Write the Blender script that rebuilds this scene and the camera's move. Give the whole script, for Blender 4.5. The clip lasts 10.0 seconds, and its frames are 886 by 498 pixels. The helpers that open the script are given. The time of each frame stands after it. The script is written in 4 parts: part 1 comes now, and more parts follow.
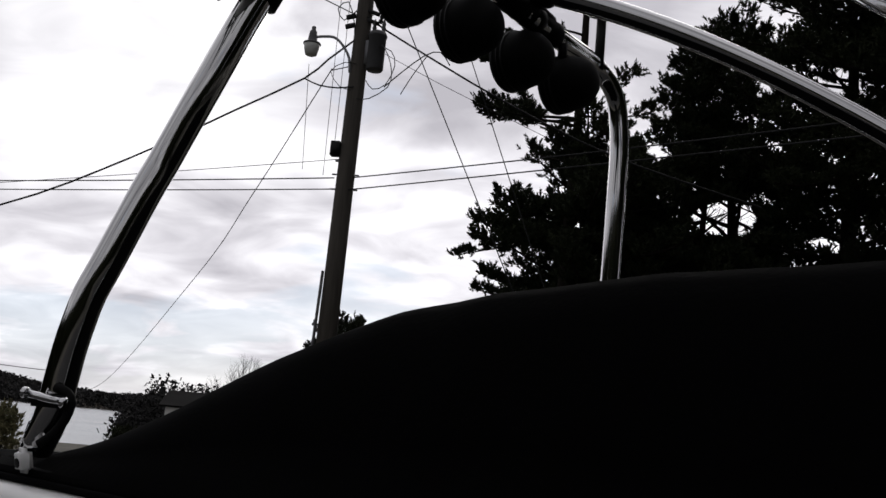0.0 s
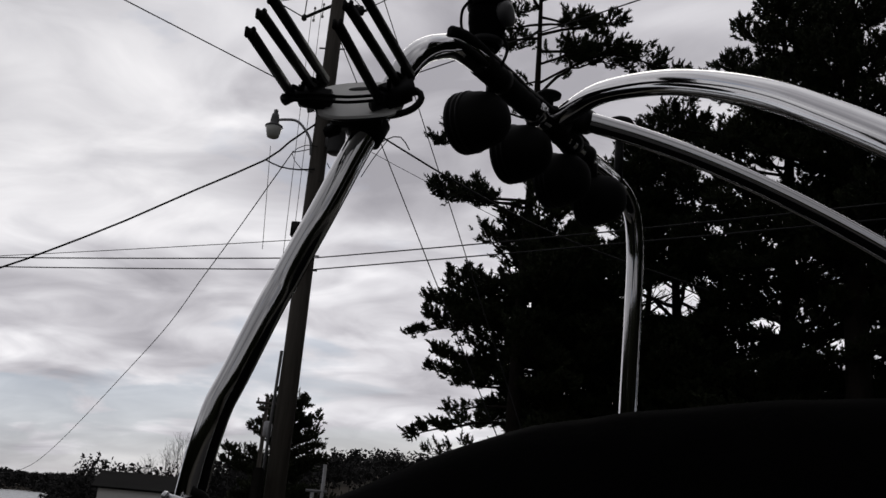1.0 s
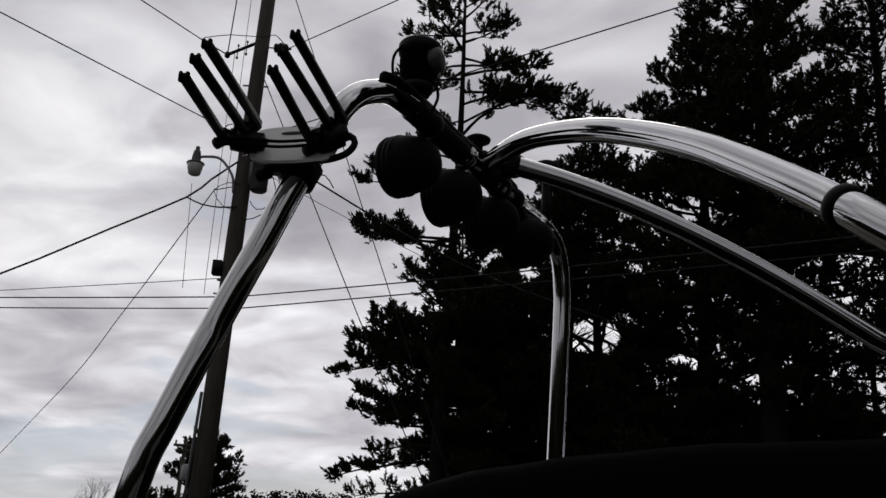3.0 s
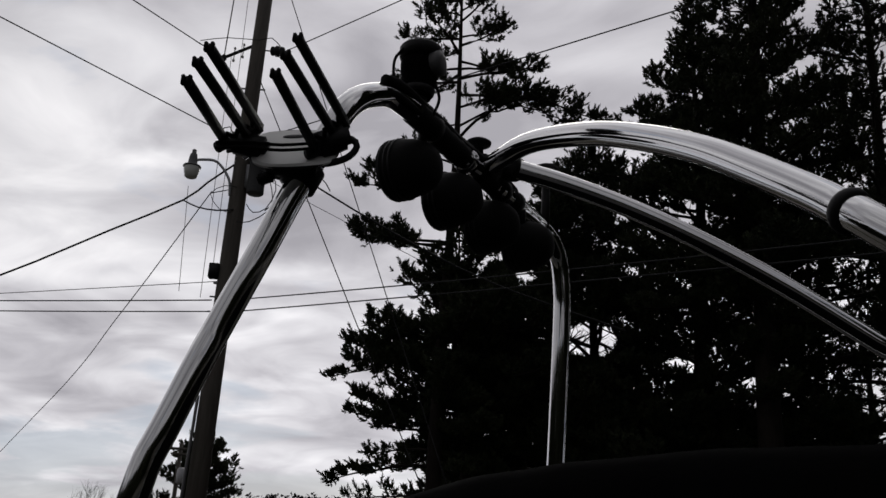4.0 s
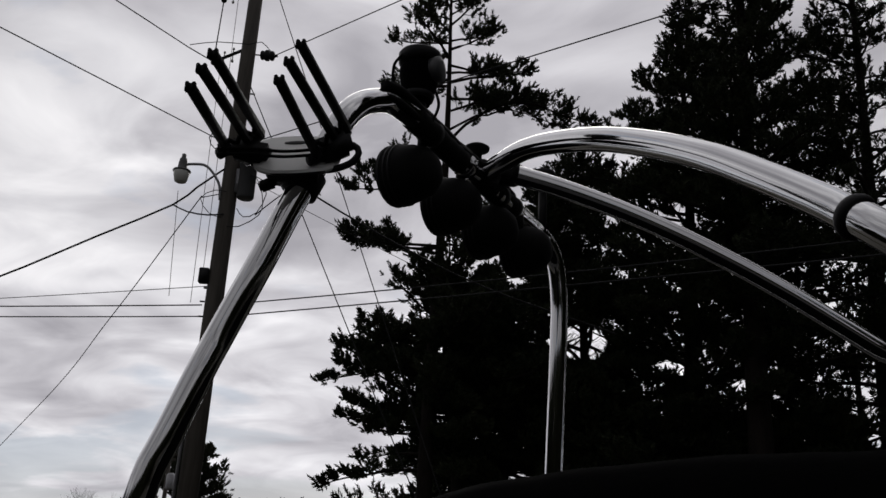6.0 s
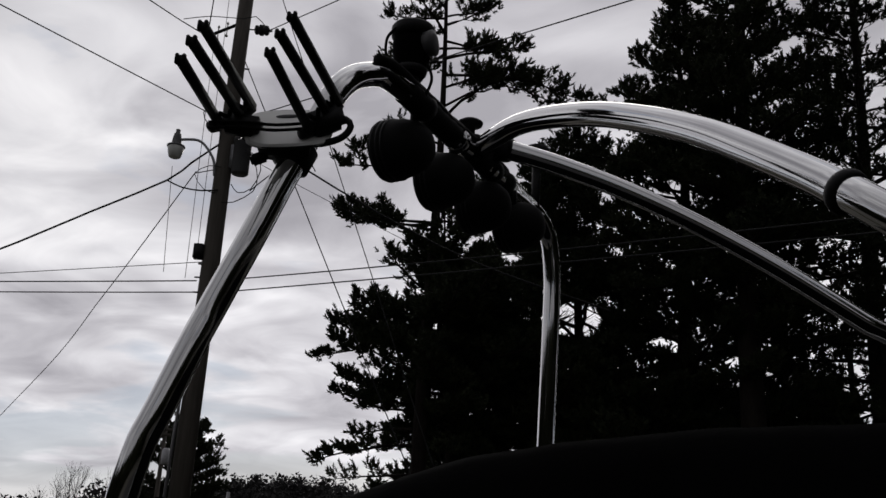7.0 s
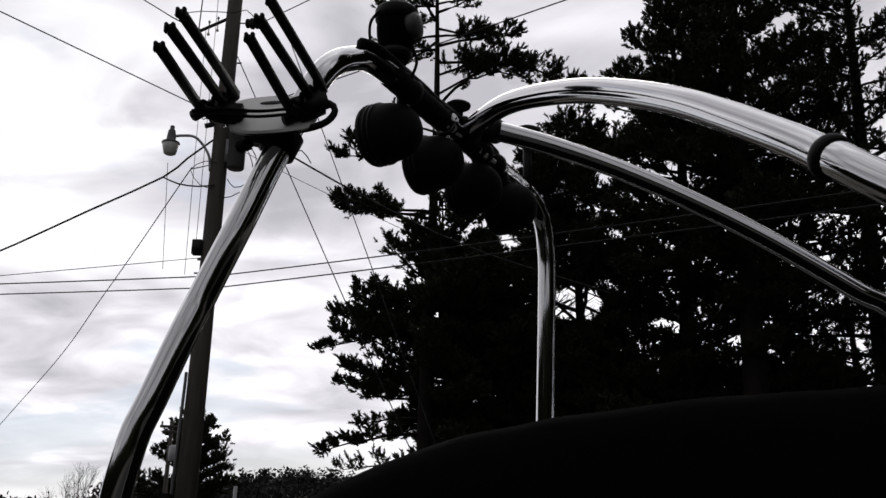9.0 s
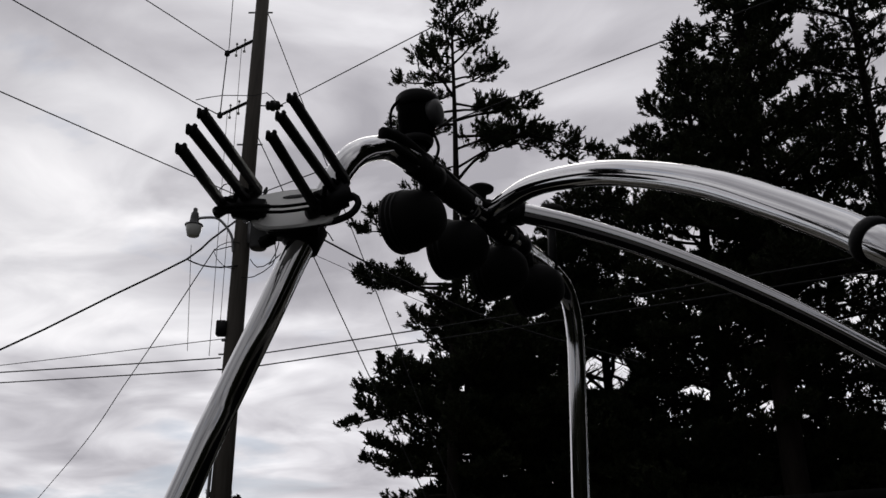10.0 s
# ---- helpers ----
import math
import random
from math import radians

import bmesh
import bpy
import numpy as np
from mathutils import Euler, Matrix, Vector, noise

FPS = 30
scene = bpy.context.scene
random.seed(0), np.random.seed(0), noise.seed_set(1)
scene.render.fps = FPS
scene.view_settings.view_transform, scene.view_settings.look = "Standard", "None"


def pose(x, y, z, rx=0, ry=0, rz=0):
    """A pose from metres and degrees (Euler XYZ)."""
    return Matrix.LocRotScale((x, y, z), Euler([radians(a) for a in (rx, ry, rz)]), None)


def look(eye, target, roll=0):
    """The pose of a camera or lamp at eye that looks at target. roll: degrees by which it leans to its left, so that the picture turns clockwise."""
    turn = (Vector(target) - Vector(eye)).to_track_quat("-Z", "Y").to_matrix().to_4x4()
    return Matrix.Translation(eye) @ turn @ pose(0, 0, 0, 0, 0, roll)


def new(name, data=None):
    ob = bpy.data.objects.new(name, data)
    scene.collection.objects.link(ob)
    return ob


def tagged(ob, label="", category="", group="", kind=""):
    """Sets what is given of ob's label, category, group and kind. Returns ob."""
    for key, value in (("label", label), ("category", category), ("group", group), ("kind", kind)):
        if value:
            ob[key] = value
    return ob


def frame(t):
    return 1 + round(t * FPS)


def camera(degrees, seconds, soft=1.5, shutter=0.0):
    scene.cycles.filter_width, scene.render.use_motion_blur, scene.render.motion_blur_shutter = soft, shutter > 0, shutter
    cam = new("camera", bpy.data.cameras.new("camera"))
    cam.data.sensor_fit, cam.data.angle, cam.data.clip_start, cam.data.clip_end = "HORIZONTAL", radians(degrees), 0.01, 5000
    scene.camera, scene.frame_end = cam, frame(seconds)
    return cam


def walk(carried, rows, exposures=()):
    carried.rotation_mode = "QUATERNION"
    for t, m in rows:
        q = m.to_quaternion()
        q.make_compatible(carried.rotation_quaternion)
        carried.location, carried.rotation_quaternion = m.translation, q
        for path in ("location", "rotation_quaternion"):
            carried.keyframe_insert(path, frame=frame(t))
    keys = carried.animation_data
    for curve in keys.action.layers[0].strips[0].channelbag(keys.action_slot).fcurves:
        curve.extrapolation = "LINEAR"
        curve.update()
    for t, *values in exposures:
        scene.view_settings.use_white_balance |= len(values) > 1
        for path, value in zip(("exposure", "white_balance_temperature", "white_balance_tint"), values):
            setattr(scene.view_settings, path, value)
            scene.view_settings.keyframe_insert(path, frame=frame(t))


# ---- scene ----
# ---- camera ----
cam = camera(49.96, 10.0, soft=1.5)
# seconds, eye, heading to the right of +y, tilt upwards, lean to the left
PATH = [
    (0, 0.4482, 0.3646, 1.6189, -8.526, 10.911, 5.432),
    (0.5, 0.3126, 0.1393, 1.6133, -8.385, 13.152, 5.401),
    (1, 0.0601, 0.0094, 1.6276, -5.092, 15.747, 5.055),
    (1.5, 0.0032, -0.0103, 1.6475, -2.909, 17.730, 4.511),
    (2, 0.0272, -0.0149, 1.6442, -1.582, 18.260, 4.113),
    (2.5, 0.0330, -0.0123, 1.6416, -0.798, 18.311, 3.835),
    (4, 0.0117, 0.0013, 1.6460, -0.176, 18.541, 3.613),
    (4.5, -0.0001, -0.0000, 1.6500, -0.014, 18.743, 3.535),
    (5, -0.0105, -0.0003, 1.6523, 0.157, 18.955, 3.422),
    (6.5, -0.0300, 0.0046, 1.6513, 0.703, 18.397, 3.216),
    (7, -0.0168, 0.0056, 1.6463, 0.894, 17.423, 3.285),
    (7.5, 0.0049, 0.0021, 1.6243, 1.098, 16.056, 3.162),
    (8, 0.0167, 0.0022, 1.6085, 1.257, 14.427, 2.820),
    (8.5, 0.0177, 0.0070, 1.6055, 1.336, 13.173, 2.263),
    (9, 0.0158, 0.0162, 1.6286, 0.910, 16.755, 1.386),
    (9.5, 0.0054, 0.0306, 1.6716, 0.236, 20.544, 0.639),
    (10, 0.0010, 0.0504, 1.6969, -0.564, 21.007, 0.072),
]


def aim(x, y, z, heading, tilt, lean):
    h, p = radians(heading), radians(tilt)
    way = Vector((math.sin(h) * math.cos(p), math.cos(h) * math.cos(p), math.sin(p)))
    return look((x, y, z), Vector((x, y, z)) + way, lean)


EXPOSURES = [(0.0, 0.42), (0.2, 0.4), (0.5, 0.12), (0.8, -0.02), (1.0, -0.08), (2.0, -0.06), (7.0, -0.07), (7.6, -0.02), (8.1, 0.24),
             (8.5, 0.46), (9.0, 0.4), (9.4, 0.26), (10.0, 0.0)]
walk(cam, [(r[0], aim(*r[1:])) for r in PATH], EXPOSURES)

# ---- world, sun ----
SUN_AZ, SUN_EL = 2.0, 30.0  # degrees, to the right of +y


def build_world():
    world = bpy.data.worlds.new("overcast_sky")
    scene.world = world
    world.use_nodes = True
    nt = world.node_tree
    nt.nodes.clear()
    N = lambda kind: nt.nodes.new(kind)
    L = nt.links.new

    def math_node(op, a, b=None, clamp=False):
        n = N("ShaderNodeMath")
        n.operation = op
        n.use_clamp = clamp
        for i, v in enumerate((a, b)):
            if v is None:
                continue
            if isinstance(v, (int, float)):
                n.inputs[i].default_value = v
            else:
                L(v, n.inputs[i])
        return n.outputs[0]

    def ramp(fac, *stops):
        n = N("ShaderNodeValToRGB")
        while len(n.color_ramp.elements) < len(stops):
            n.color_ramp.elements.new(0.5)
        for el, (p, c) in zip(n.color_ramp.elements, stops):
            el.position = p
            el.color = (*c, 1) if isinstance(c, tuple) else (c, c, c, 1)
        L(fac, n.inputs[0])
        return n.outputs[0]

    sky = N("ShaderNodeTexSky")
    sky.sky_type = "NISHITA"
    sky.sun_disc = False
    sky.sun_elevation = radians(SUN_EL)
    sky.sun_rotation = radians(SUN_AZ)
    coord = N("ShaderNodeTexCoord").outputs["Generated"]
    sep = N("ShaderNodeSeparateXYZ")
    L(coord, sep.inputs[0])
    x, y, z = sep.outputs
    # the cloud deck is a flat sheet seen in perspective
    den = math_node("ADD", math_node("MAXIMUM", z, 0.0), 0.24)
    comb = N("ShaderNodeCombineXYZ")
    L(math_node("DIVIDE", x, den), comb.inputs[0])
    L(math_node("DIVIDE", y, den), comb.inputs[1])
    mapping = N("ShaderNodeMapping")
    mapping.inputs["Rotation"].default_value = (0, 0, radians(38))
    mapping.inputs["Scale"].default_value = (1.0, 1.3, 1)
    mapping.inputs["Location"].default_value = (3.1, 1.4, 0)
    L(comb.outputs[0], mapping.inputs[0])

    def clouds(scale, detail, rough, distortion, shift):
        n = N("ShaderNodeTexNoise")
        n.noise_dimensions = "3D"
        add = N("ShaderNodeVectorMath")
        add.operation = "ADD"
        add.inputs[1].default_value = (shift, shift * 0.7, shift)
        L(mapping.outputs[0], add.inputs[0])
        L(add.outputs[0], n.inputs["Vector"])
        n.inputs["Scale"].default_value = scale
        n.inputs["Detail"].default_value = detail
        n.inputs["Roughness"].default_value = rough
        n.inputs["Distortion"].default_value = distortion
        return n.outputs[0]

    big = clouds(1.25, 3, 0.5, 0.6, 0.0)
    fine = clouds(3.4, 7, 0.5, 0.7, 5.0)
    tone = math_node("ADD", math_node("MULTIPLY", big, 0.6), math_node("MULTIPLY", fine, 0.4))
    grey = ramp(tone, (0.36, (0.34, 0.33, 0.36)), (0.455, (0.49, 0.478, 0.51)), (0.55, (0.68, 0.67, 0.7)), (0.65, (0.92, 0.905, 0.925)))
    # brighter round the hidden sun and towards the horizon below it, dimmer behind
    sun = Vector((math.sin(radians(SUN_AZ)) * math.cos(radians(SUN_EL)), math.cos(radians(SUN_AZ)) * math.cos(radians(SUN_EL)), math.sin(radians(SUN_EL))))
    dot = N("ShaderNodeVectorMath")
    dot.operation = "DOT_PRODUCT"
    L(coord, dot.inputs[0])
    dot.inputs[1].default_value = sun
    glow = ramp(math_node("ADD", math_node("MULTIPLY", dot.outputs["Value"], 0.5), 0.5), (0.0, 0.3), (0.55, 0.48), (0.84, 0.96), (0.95, 1.04), (0.99, 1.2), (1.0, 1.26))
    low = ramp(z, (0.0, 1.25), (0.16, 1.2), (0.34, 1.0))
    mul = N("ShaderNodeMix")
    mul.data_type, mul.blend_type = "RGBA", "MULTIPLY"
    mul.inputs[0].default_value = 1
    L(grey, mul.inputs[6])
    L(glow, mul.inputs[7])
    mul2 = N("ShaderNodeMix")
    mul2.data_type, mul2.blend_type = "RGBA", "MULTIPLY"
    mul2.inputs[0].default_value = 1
    L(mul.outputs[2], mul2.inputs[6])
    L(low, mul2.inputs[7])
    # gaps of open sky: mostly low over the lake, and high behind the pines
    gaps = clouds(2.6, 5, 0.5, 0.3, 11.0)
    where = ramp(z, (0.0, 0.32), (0.07, 0.19), (0.125, 0.06), (0.19, -0.05), (0.5, -0.02))
    cover = ramp(math_node("ADD", gaps, where), (0.62, 0.0), (0.73, 0.6))
    # thin high haze whitens the open sky
    tint = N("ShaderNodeMix")
    tint.data_type = "RGBA"
    tint.inputs[0].default_value = 0.66
    L(sky.outputs[0], tint.inputs[6])
    tint.inputs[7].default_value = (4.3, 5.5, 7.6, 1)
    back = N("ShaderNodeBackground")
    back.inputs[1].default_value = 0.07
    L(tint.outputs[2], back.inputs[0])
    deck = N("ShaderNodeBackground")
    deck.inputs[1].default_value = 1.0
    L(mul2.outputs[2], deck.inputs[0])
    mix = N("ShaderNodeMixShader")
    L(cover, mix.inputs[0])
    L(deck.outputs[0], mix.inputs[1])
    L(back.outputs[0], mix.inputs[2])
    out = N("ShaderNodeOutputWorld")
    L(mix.outputs[0], out.inputs[0])
    lamp = bpy.data.lights.new("sun", "SUN")
    lamp.energy, lamp.angle, lamp.color = 0.5, radians(35), (1.0, 0.96, 0.9)
    ob = new("sun", lamp)
    ob.matrix_world = look(sun * 50, (0, 0, 0))


build_world()


# ---- materials ----
def material(name, base, rough=0.6, metal=0.0, vary=0.25, scale=8.0, bump=0.0, bump_scale=40.0, second=None, stretch=(1, 1, 1), spec=0.5, random_tint=0.0):
    m = bpy.data.materials.new(name)
    m.use_nodes = True
    nt = m.node_tree
    bsdf = nt.nodes["Principled BSDF"]
    L = nt.links.new
    tc = nt.nodes.new("ShaderNodeTexCoord")
    mp = nt.nodes.new("ShaderNodeMapping")
    mp.inputs["Scale"].default_value = stretch
    L(tc.outputs["Object"], mp.inputs[0])
    n1 = nt.nodes.new("ShaderNodeTexNoise")
    n1.inputs["Scale"].default_value = scale
    n1.inputs["Detail"].default_value = 6
    L(mp.outputs[0], n1.inputs["Vector"])
    n2 = nt.nodes.new("ShaderNodeTexNoise")
    n2.inputs["Scale"].default_value = scale * 0.17
    n2.inputs["Detail"].default_value = 3
    L(mp.outputs[0], n2.inputs["Vector"])
    add = nt.nodes.new("ShaderNodeMath")
    add.operation = "MULTIPLY_ADD"
    add.inputs[1].default_value = 0.5
    L(n1.outputs[0], add.inputs[0])
    half = nt.nodes.new("ShaderNodeMath")
    half.operation = "MULTIPLY"
    half.inputs[1].default_value = 0.5
    L(n2.outputs[0], half.inputs[0])
    L(half.outputs[0], add.inputs[2])
    fac = add.outputs[0]
    if random_tint:
        info = nt.nodes.new("ShaderNodeNewGeometry")
        r = nt.nodes.new("ShaderNodeMath")
        r.operation = "MULTIPLY_ADD"
        r.inputs[1].default_value = random_tint
        L(info.outputs["Random Per Island"], r.inputs[0])
        L(fac, r.inputs[2])
        s = nt.nodes.new("ShaderNodeMath")
        s.operation = "SUBTRACT"
        s.inputs[1].default_value = random_tint * 0.5
        L(r.outputs[0], s.inputs[0])
        fac = s.outputs[0]
    cr = nt.nodes.new("ShaderNodeValToRGB")
    other = second or tuple(c * (1 + vary) for c in base)
    first = base if second else tuple(c * (1 - vary) for c in base)
    cr.color_ramp.elements[0].position, cr.color_ramp.elements[0].color = 0.35, (*first, 1)
    cr.color_ramp.elements[1].position, cr.color_ramp.elements[1].color = 0.65, (*other, 1)
    L(fac, cr.inputs[0])
    L(cr.outputs[0], bsdf.inputs["Base Color"])
    bsdf.inputs["Metallic"].default_value = metal
    bsdf.inputs["Specular IOR Level"].default_value = spec
    rr = nt.nodes.new("ShaderNodeMapRange")
    rr.inputs["To Min"].default_value, rr.inputs["To Max"].default_value = rough * 0.8, min(1, rough * 1.25)
    L(n1.outputs[0], rr.inputs["Value"])
    L(rr.outputs[0], bsdf.inputs["Roughness"])
    if bump:
        nb = nt.nodes.new("ShaderNodeTexNoise")
        nb.inputs["Scale"].default_value = bump_scale
        nb.inputs["Detail"].default_value = 5
        L(mp.outputs[0], nb.inputs["Vector"])
        b = nt.nodes.new("ShaderNodeBump")
        b.inputs["Strength"].default_value = bump
        b.inputs["Distance"].default_value = 0.02
        L(nb.outputs[0], b.inputs["Height"])
        L(b.outputs[0], bsdf.inputs["Normal"])
    return m


STEEL = material("polished_steel", (0.62, 0.62, 0.625), rough=0.065, metal=1.0, vary=0.03, scale=14)
CHROME = material("chrome_fitting", (0.62, 0.62, 0.63), rough=0.1, metal=1.0, vary=0.08, scale=20)
BLACK_METAL = material("black_powder_coat", (0.006, 0.006, 0.0065), rough=0.55, vary=0.3, scale=30, bump=0.1, bump_scale=160, spec=0.2)
RUBBER = material("black_rubber", (0.006, 0.006, 0.006), rough=0.75, vary=0.3, scale=25, spec=0.12)
CLOTH = material("black_cover_cloth", (0.003, 0.003, 0.0033), rough=0.95, vary=0.4, scale=5, bump=0.08, bump_scale=90, spec=0.02)
PLATE = material("white_plastic", (0.62, 0.62, 0.6), rough=0.4, vary=0.12, scale=9)
GELCOAT = material("white_gelcoat", (0.75, 0.75, 0.74), rough=0.22, vary=0.06, scale=3)
STRIPE = material("black_gelcoat", (0.015, 0.015, 0.016), rough=0.25, vary=0.2, scale=3)
POLE_WOOD = material("weathered_pole_wood", (0.068, 0.061, 0.053), rough=0.9, vary=0.4, scale=6, bump=0.5, bump_scale=30, stretch=(3, 3, 0.25), spec=0.2)
WIRE = material("dark_wire", (0.01, 0.01, 0.0105), rough=0.9, vary=0.2, scale=3)
GALV = material("galvanised_steel", (0.3, 0.3, 0.31), rough=0.5, metal=0.6, vary=0.2, scale=12)
CAN = material("grey_transformer_paint", (0.055, 0.055, 0.057), rough=0.5, vary=0.2, scale=5)
LENS = material("frosted_lamp_lens", (0.55, 0.55, 0.52), rough=0.3, vary=0.1, scale=10)
BARK = material("pine_bark", (0.015, 0.012, 0.01), rough=0.95, vary=0.5, scale=9, bump=0.8, bump_scale=22, stretch=(1.5, 1.5, 0.4), spec=0.1)
NEEDLES = material("pine_needles", (0.012, 0.017, 0.008), second=(0.03, 0.036, 0.016), rough=0.7, scale=1.2, spec=0.15, random_tint=0.35)
CEDAR = material("cedar_foliage", (0.016, 0.021, 0.01), second=(0.034, 0.038, 0.02), rough=0.75, scale=1.2, spec=0.15, random_tint=0.35)
BUSH = material("winter_bush_leaves", (0.10, 0.105, 0.05), second=(0.19, 0.17, 0.09), rough=0.7, scale=2, spec=0.2, random_tint=0.4)
WOODS = material("far_woods", (0.019, 0.019, 0.019), second=(0.03, 0.029, 0.028), rough=0.9, scale=0.05, spec=0.05, random_tint=0.2)
EVERGREEN = material("evergreen_woods", (0.015, 0.018, 0.01), second=(0.03, 0.032, 0.018), rough=0.9, scale=0.3, spec=0.05, random_tint=0.4)
GROUND = material("winter_grass", (0.07, 0.067, 0.057), second=(0.12, 0.112, 0.094), rough=0.95, scale=0.9, bump=0.6, bump_scale=12, spec=0.1)
# made-up dark ground close by, out of view, so steel undersides mirror dark
DARK_NEAR = material("darkened_near_ground", (0.028, 0.028, 0.029), second=(0.055, 0.054, 0.052), rough=0.92, scale=6, bump=0.5, bump_scale=60, spec=0.15)
FLOOR = material("woodland_floor", (0.03, 0.027, 0.022), second=(0.06, 0.05, 0.04), rough=0.95, scale=0.05, spec=0.05)
SIDING = material("white_siding", (0.7, 0.69, 0.67), rough=0.6, vary=0.07, scale=2)
ROOFING = material("dark_shingles", (0.007, 0.0068, 0.0068), rough=0.95, vary=0.35, scale=4, bump=0.4, bump_scale=8, spec=0.05)
DARK_GLASS = material("dark_window_glass", (0.02, 0.022, 0.025), rough=0.1, vary=0.2, scale=2)
DARK_WOOD = material("dark_creosote_wood", (0.01, 0.009, 0.008), rough=0.95, vary=0.4, scale=6, bump=0.4, spec=0.05)


def water_material():
    m = material("lake_water", (0.03, 0.035, 0.04), rough=0.2, vary=0.2, scale=0.05, spec=0.5)
    nt = m.node_tree
    nb = nt.nodes.new("ShaderNodeTexNoise")
    nb.inputs["Scale"].default_value = 0.9
    nb.inputs["Detail"].default_value = 4
    tc = nt.nodes.new("ShaderNodeTexCoord")
    nt.links.new(tc.outputs["Object"], nb.inputs["Vector"])
    b = nt.nodes.new("ShaderNodeBump")
    b.inputs["Strength"].default_value = 0.35
    b.inputs["Distance"].default_value = 0.15
    nt.links.new(nb.outputs[0], b.inputs["Height"])
    nt.links.new(b.outputs[0], nt.nodes["Principled BSDF"].inputs["Normal"])
    return m


WATER = water_material()


# ---- mesh helpers ----
def empty(name, at=(0, 0, 0)):
    ob = new(name)
    ob.location = at
    ob.empty_display_size = 0.1
    return ob


def part(name, bm, mat, parent=None, label="", smooth=True):
    """One mesh object from a bmesh in world coordinates, under a thing or a part."""
    me = bpy.data.meshes.new(name)
    bm.normal_update()
    bm.to_mesh(me)
    bm.free()
    return from_mesh(name, me, mat, parent, label, smooth)


def from_mesh(name, me, mat, parent=None, label="", smooth=True):
    me.materials.append(mat)
    if smooth:
        for p in me.polygons:
            p.use_smooth = True
    ob = new(name, me)
    if parent:
        ob.parent = parent
        bpy.context.view_layer.update()
        ob.matrix_parent_inverse = parent.matrix_world.inverted()
    if label:
        ob["label"] = label
    return ob


def arrays(name, verts, faces, mat, parent=None, label="", smooth=False):
    me = bpy.data.meshes.new(name)
    me.from_pydata([tuple(v) for v in verts], [], [tuple(f) for f in faces])
    me.update()
    return from_mesh(name, me, mat, parent, label, smooth)


def smooth_path(pts, step=0.05):
    """Catmull-Rom through the points."""
    P = [Vector(p) for p in pts]
    P = [2 * P[0] - P[1]] + P + [2 * P[-1] - P[-2]]
    out = []
    for i in range(1, len(P) - 2):
        a, b, c, d = P[i - 1:i + 3]
        n = max(2, int((c - b).length / step))
        for k in range(n):
            t = k / n
            out.append(0.5 * ((2 * b) + (c - a) * t + (2 * a - 5 * b + 4 * c - d) * t * t + (3 * b - a - 3 * c + d) * t ** 3))
    out.append(P[-2])
    return out


def tube(path, radius, sides=16, bm=None, caps=True):
    """A round bar along a path; radius is a number or a function of the share of the way."""
    bm = bm or bmesh.new()
    path = [Vector(p) for p in path]
    n = len(path)
    tang = [(path[min(i + 1, n - 1)] - path[max(i - 1, 0)]).normalized() for i in range(n)]
    up = Vector((0, 0, 1)) if abs(tang[0].z) < 0.9 else Vector((1, 0, 0))
    side = tang[0].cross(up).normalized()
    rings = []
    for i in range(n):
        side = (side - tang[i] * side.dot(tang[i])).normalized()
        top = tang[i].cross(side)
        r = radius(i / max(1, n - 1)) if callable(radius) else radius
        rings.append([bm.verts.new(path[i] + r * (math.cos(a) * side + math.sin(a) * top))
                      for a in (2 * math.pi * k / sides for k in range(sides))])
    for a, b in zip(rings, rings[1:]):
        for k in range(sides):
            bm.faces.new((a[k], a[(k + 1) % sides], b[(k + 1) % sides], b[k]))
    if caps:
        bm.faces.new(rings[0][::-1])
        bm.faces.new(rings[-1])
    return bm


def lathe(profile, m, sides=28, bm=None):
    """Turns (radius, height) pairs round the local z axis, and poses it by m."""
    bm = bm or bmesh.new()
    rings = [[bm.verts.new(m @ Vector((max(r, 1e-4) * math.cos(a), max(r, 1e-4) * math.sin(a), h)))
              for a in (2 * math.pi * k / sides for k in range(sides))] for r, h in profile]
    for a, b in zip(rings, rings[1:]):
        for k in range(sides):
            bm.faces.new((a[k], a[(k + 1) % sides], b[(k + 1) % sides], b[k]))
    bm.faces.new(rings[0][::-1])
    bm.faces.new(rings[-1])
    return bm


def box(m, size, bevel=0.004, bm=None):
    bm2 = bmesh.new()
    bmesh.ops.create_cube(bm2, size=1)
    bmesh.ops.scale(bm2, vec=size, verts=bm2.verts)
    if bevel:
        bmesh.ops.bevel(bm2, geom=list(bm2.edges), offset=bevel, segments=2, affect="EDGES")
    bmesh.ops.transform(bm2, matrix=m, verts=bm2.verts)
    if bm is None:
        return bm2
    me = bpy.data.meshes.new("tmp")
    bm2.to_mesh(me)
    bm2.free()
    bm.from_mesh(me)
    bpy.data.meshes.remove(me)
    return bm


def along(a, b, roll_axis=(0, 0, 1)):
    """A pose at a whose local z points to b."""
    a, b = Vector(a), Vector(b)
    q = (b - a).to_track_quat("Z", "Y").to_matrix().to_4x4()
    return Matrix.Translation(a) @ q


# ---- ground, lake, hills ----
def lake_share(az):
    """1 where the lake lies in this direction (degrees right of +y)."""
    def ss(a, b, v):
        t = min(1, max(0, (v - a) / (b - a)))
        return t * t * (3 - 2 * t)
    return ss(-17, -21, az) * ss(-150, -120, az)


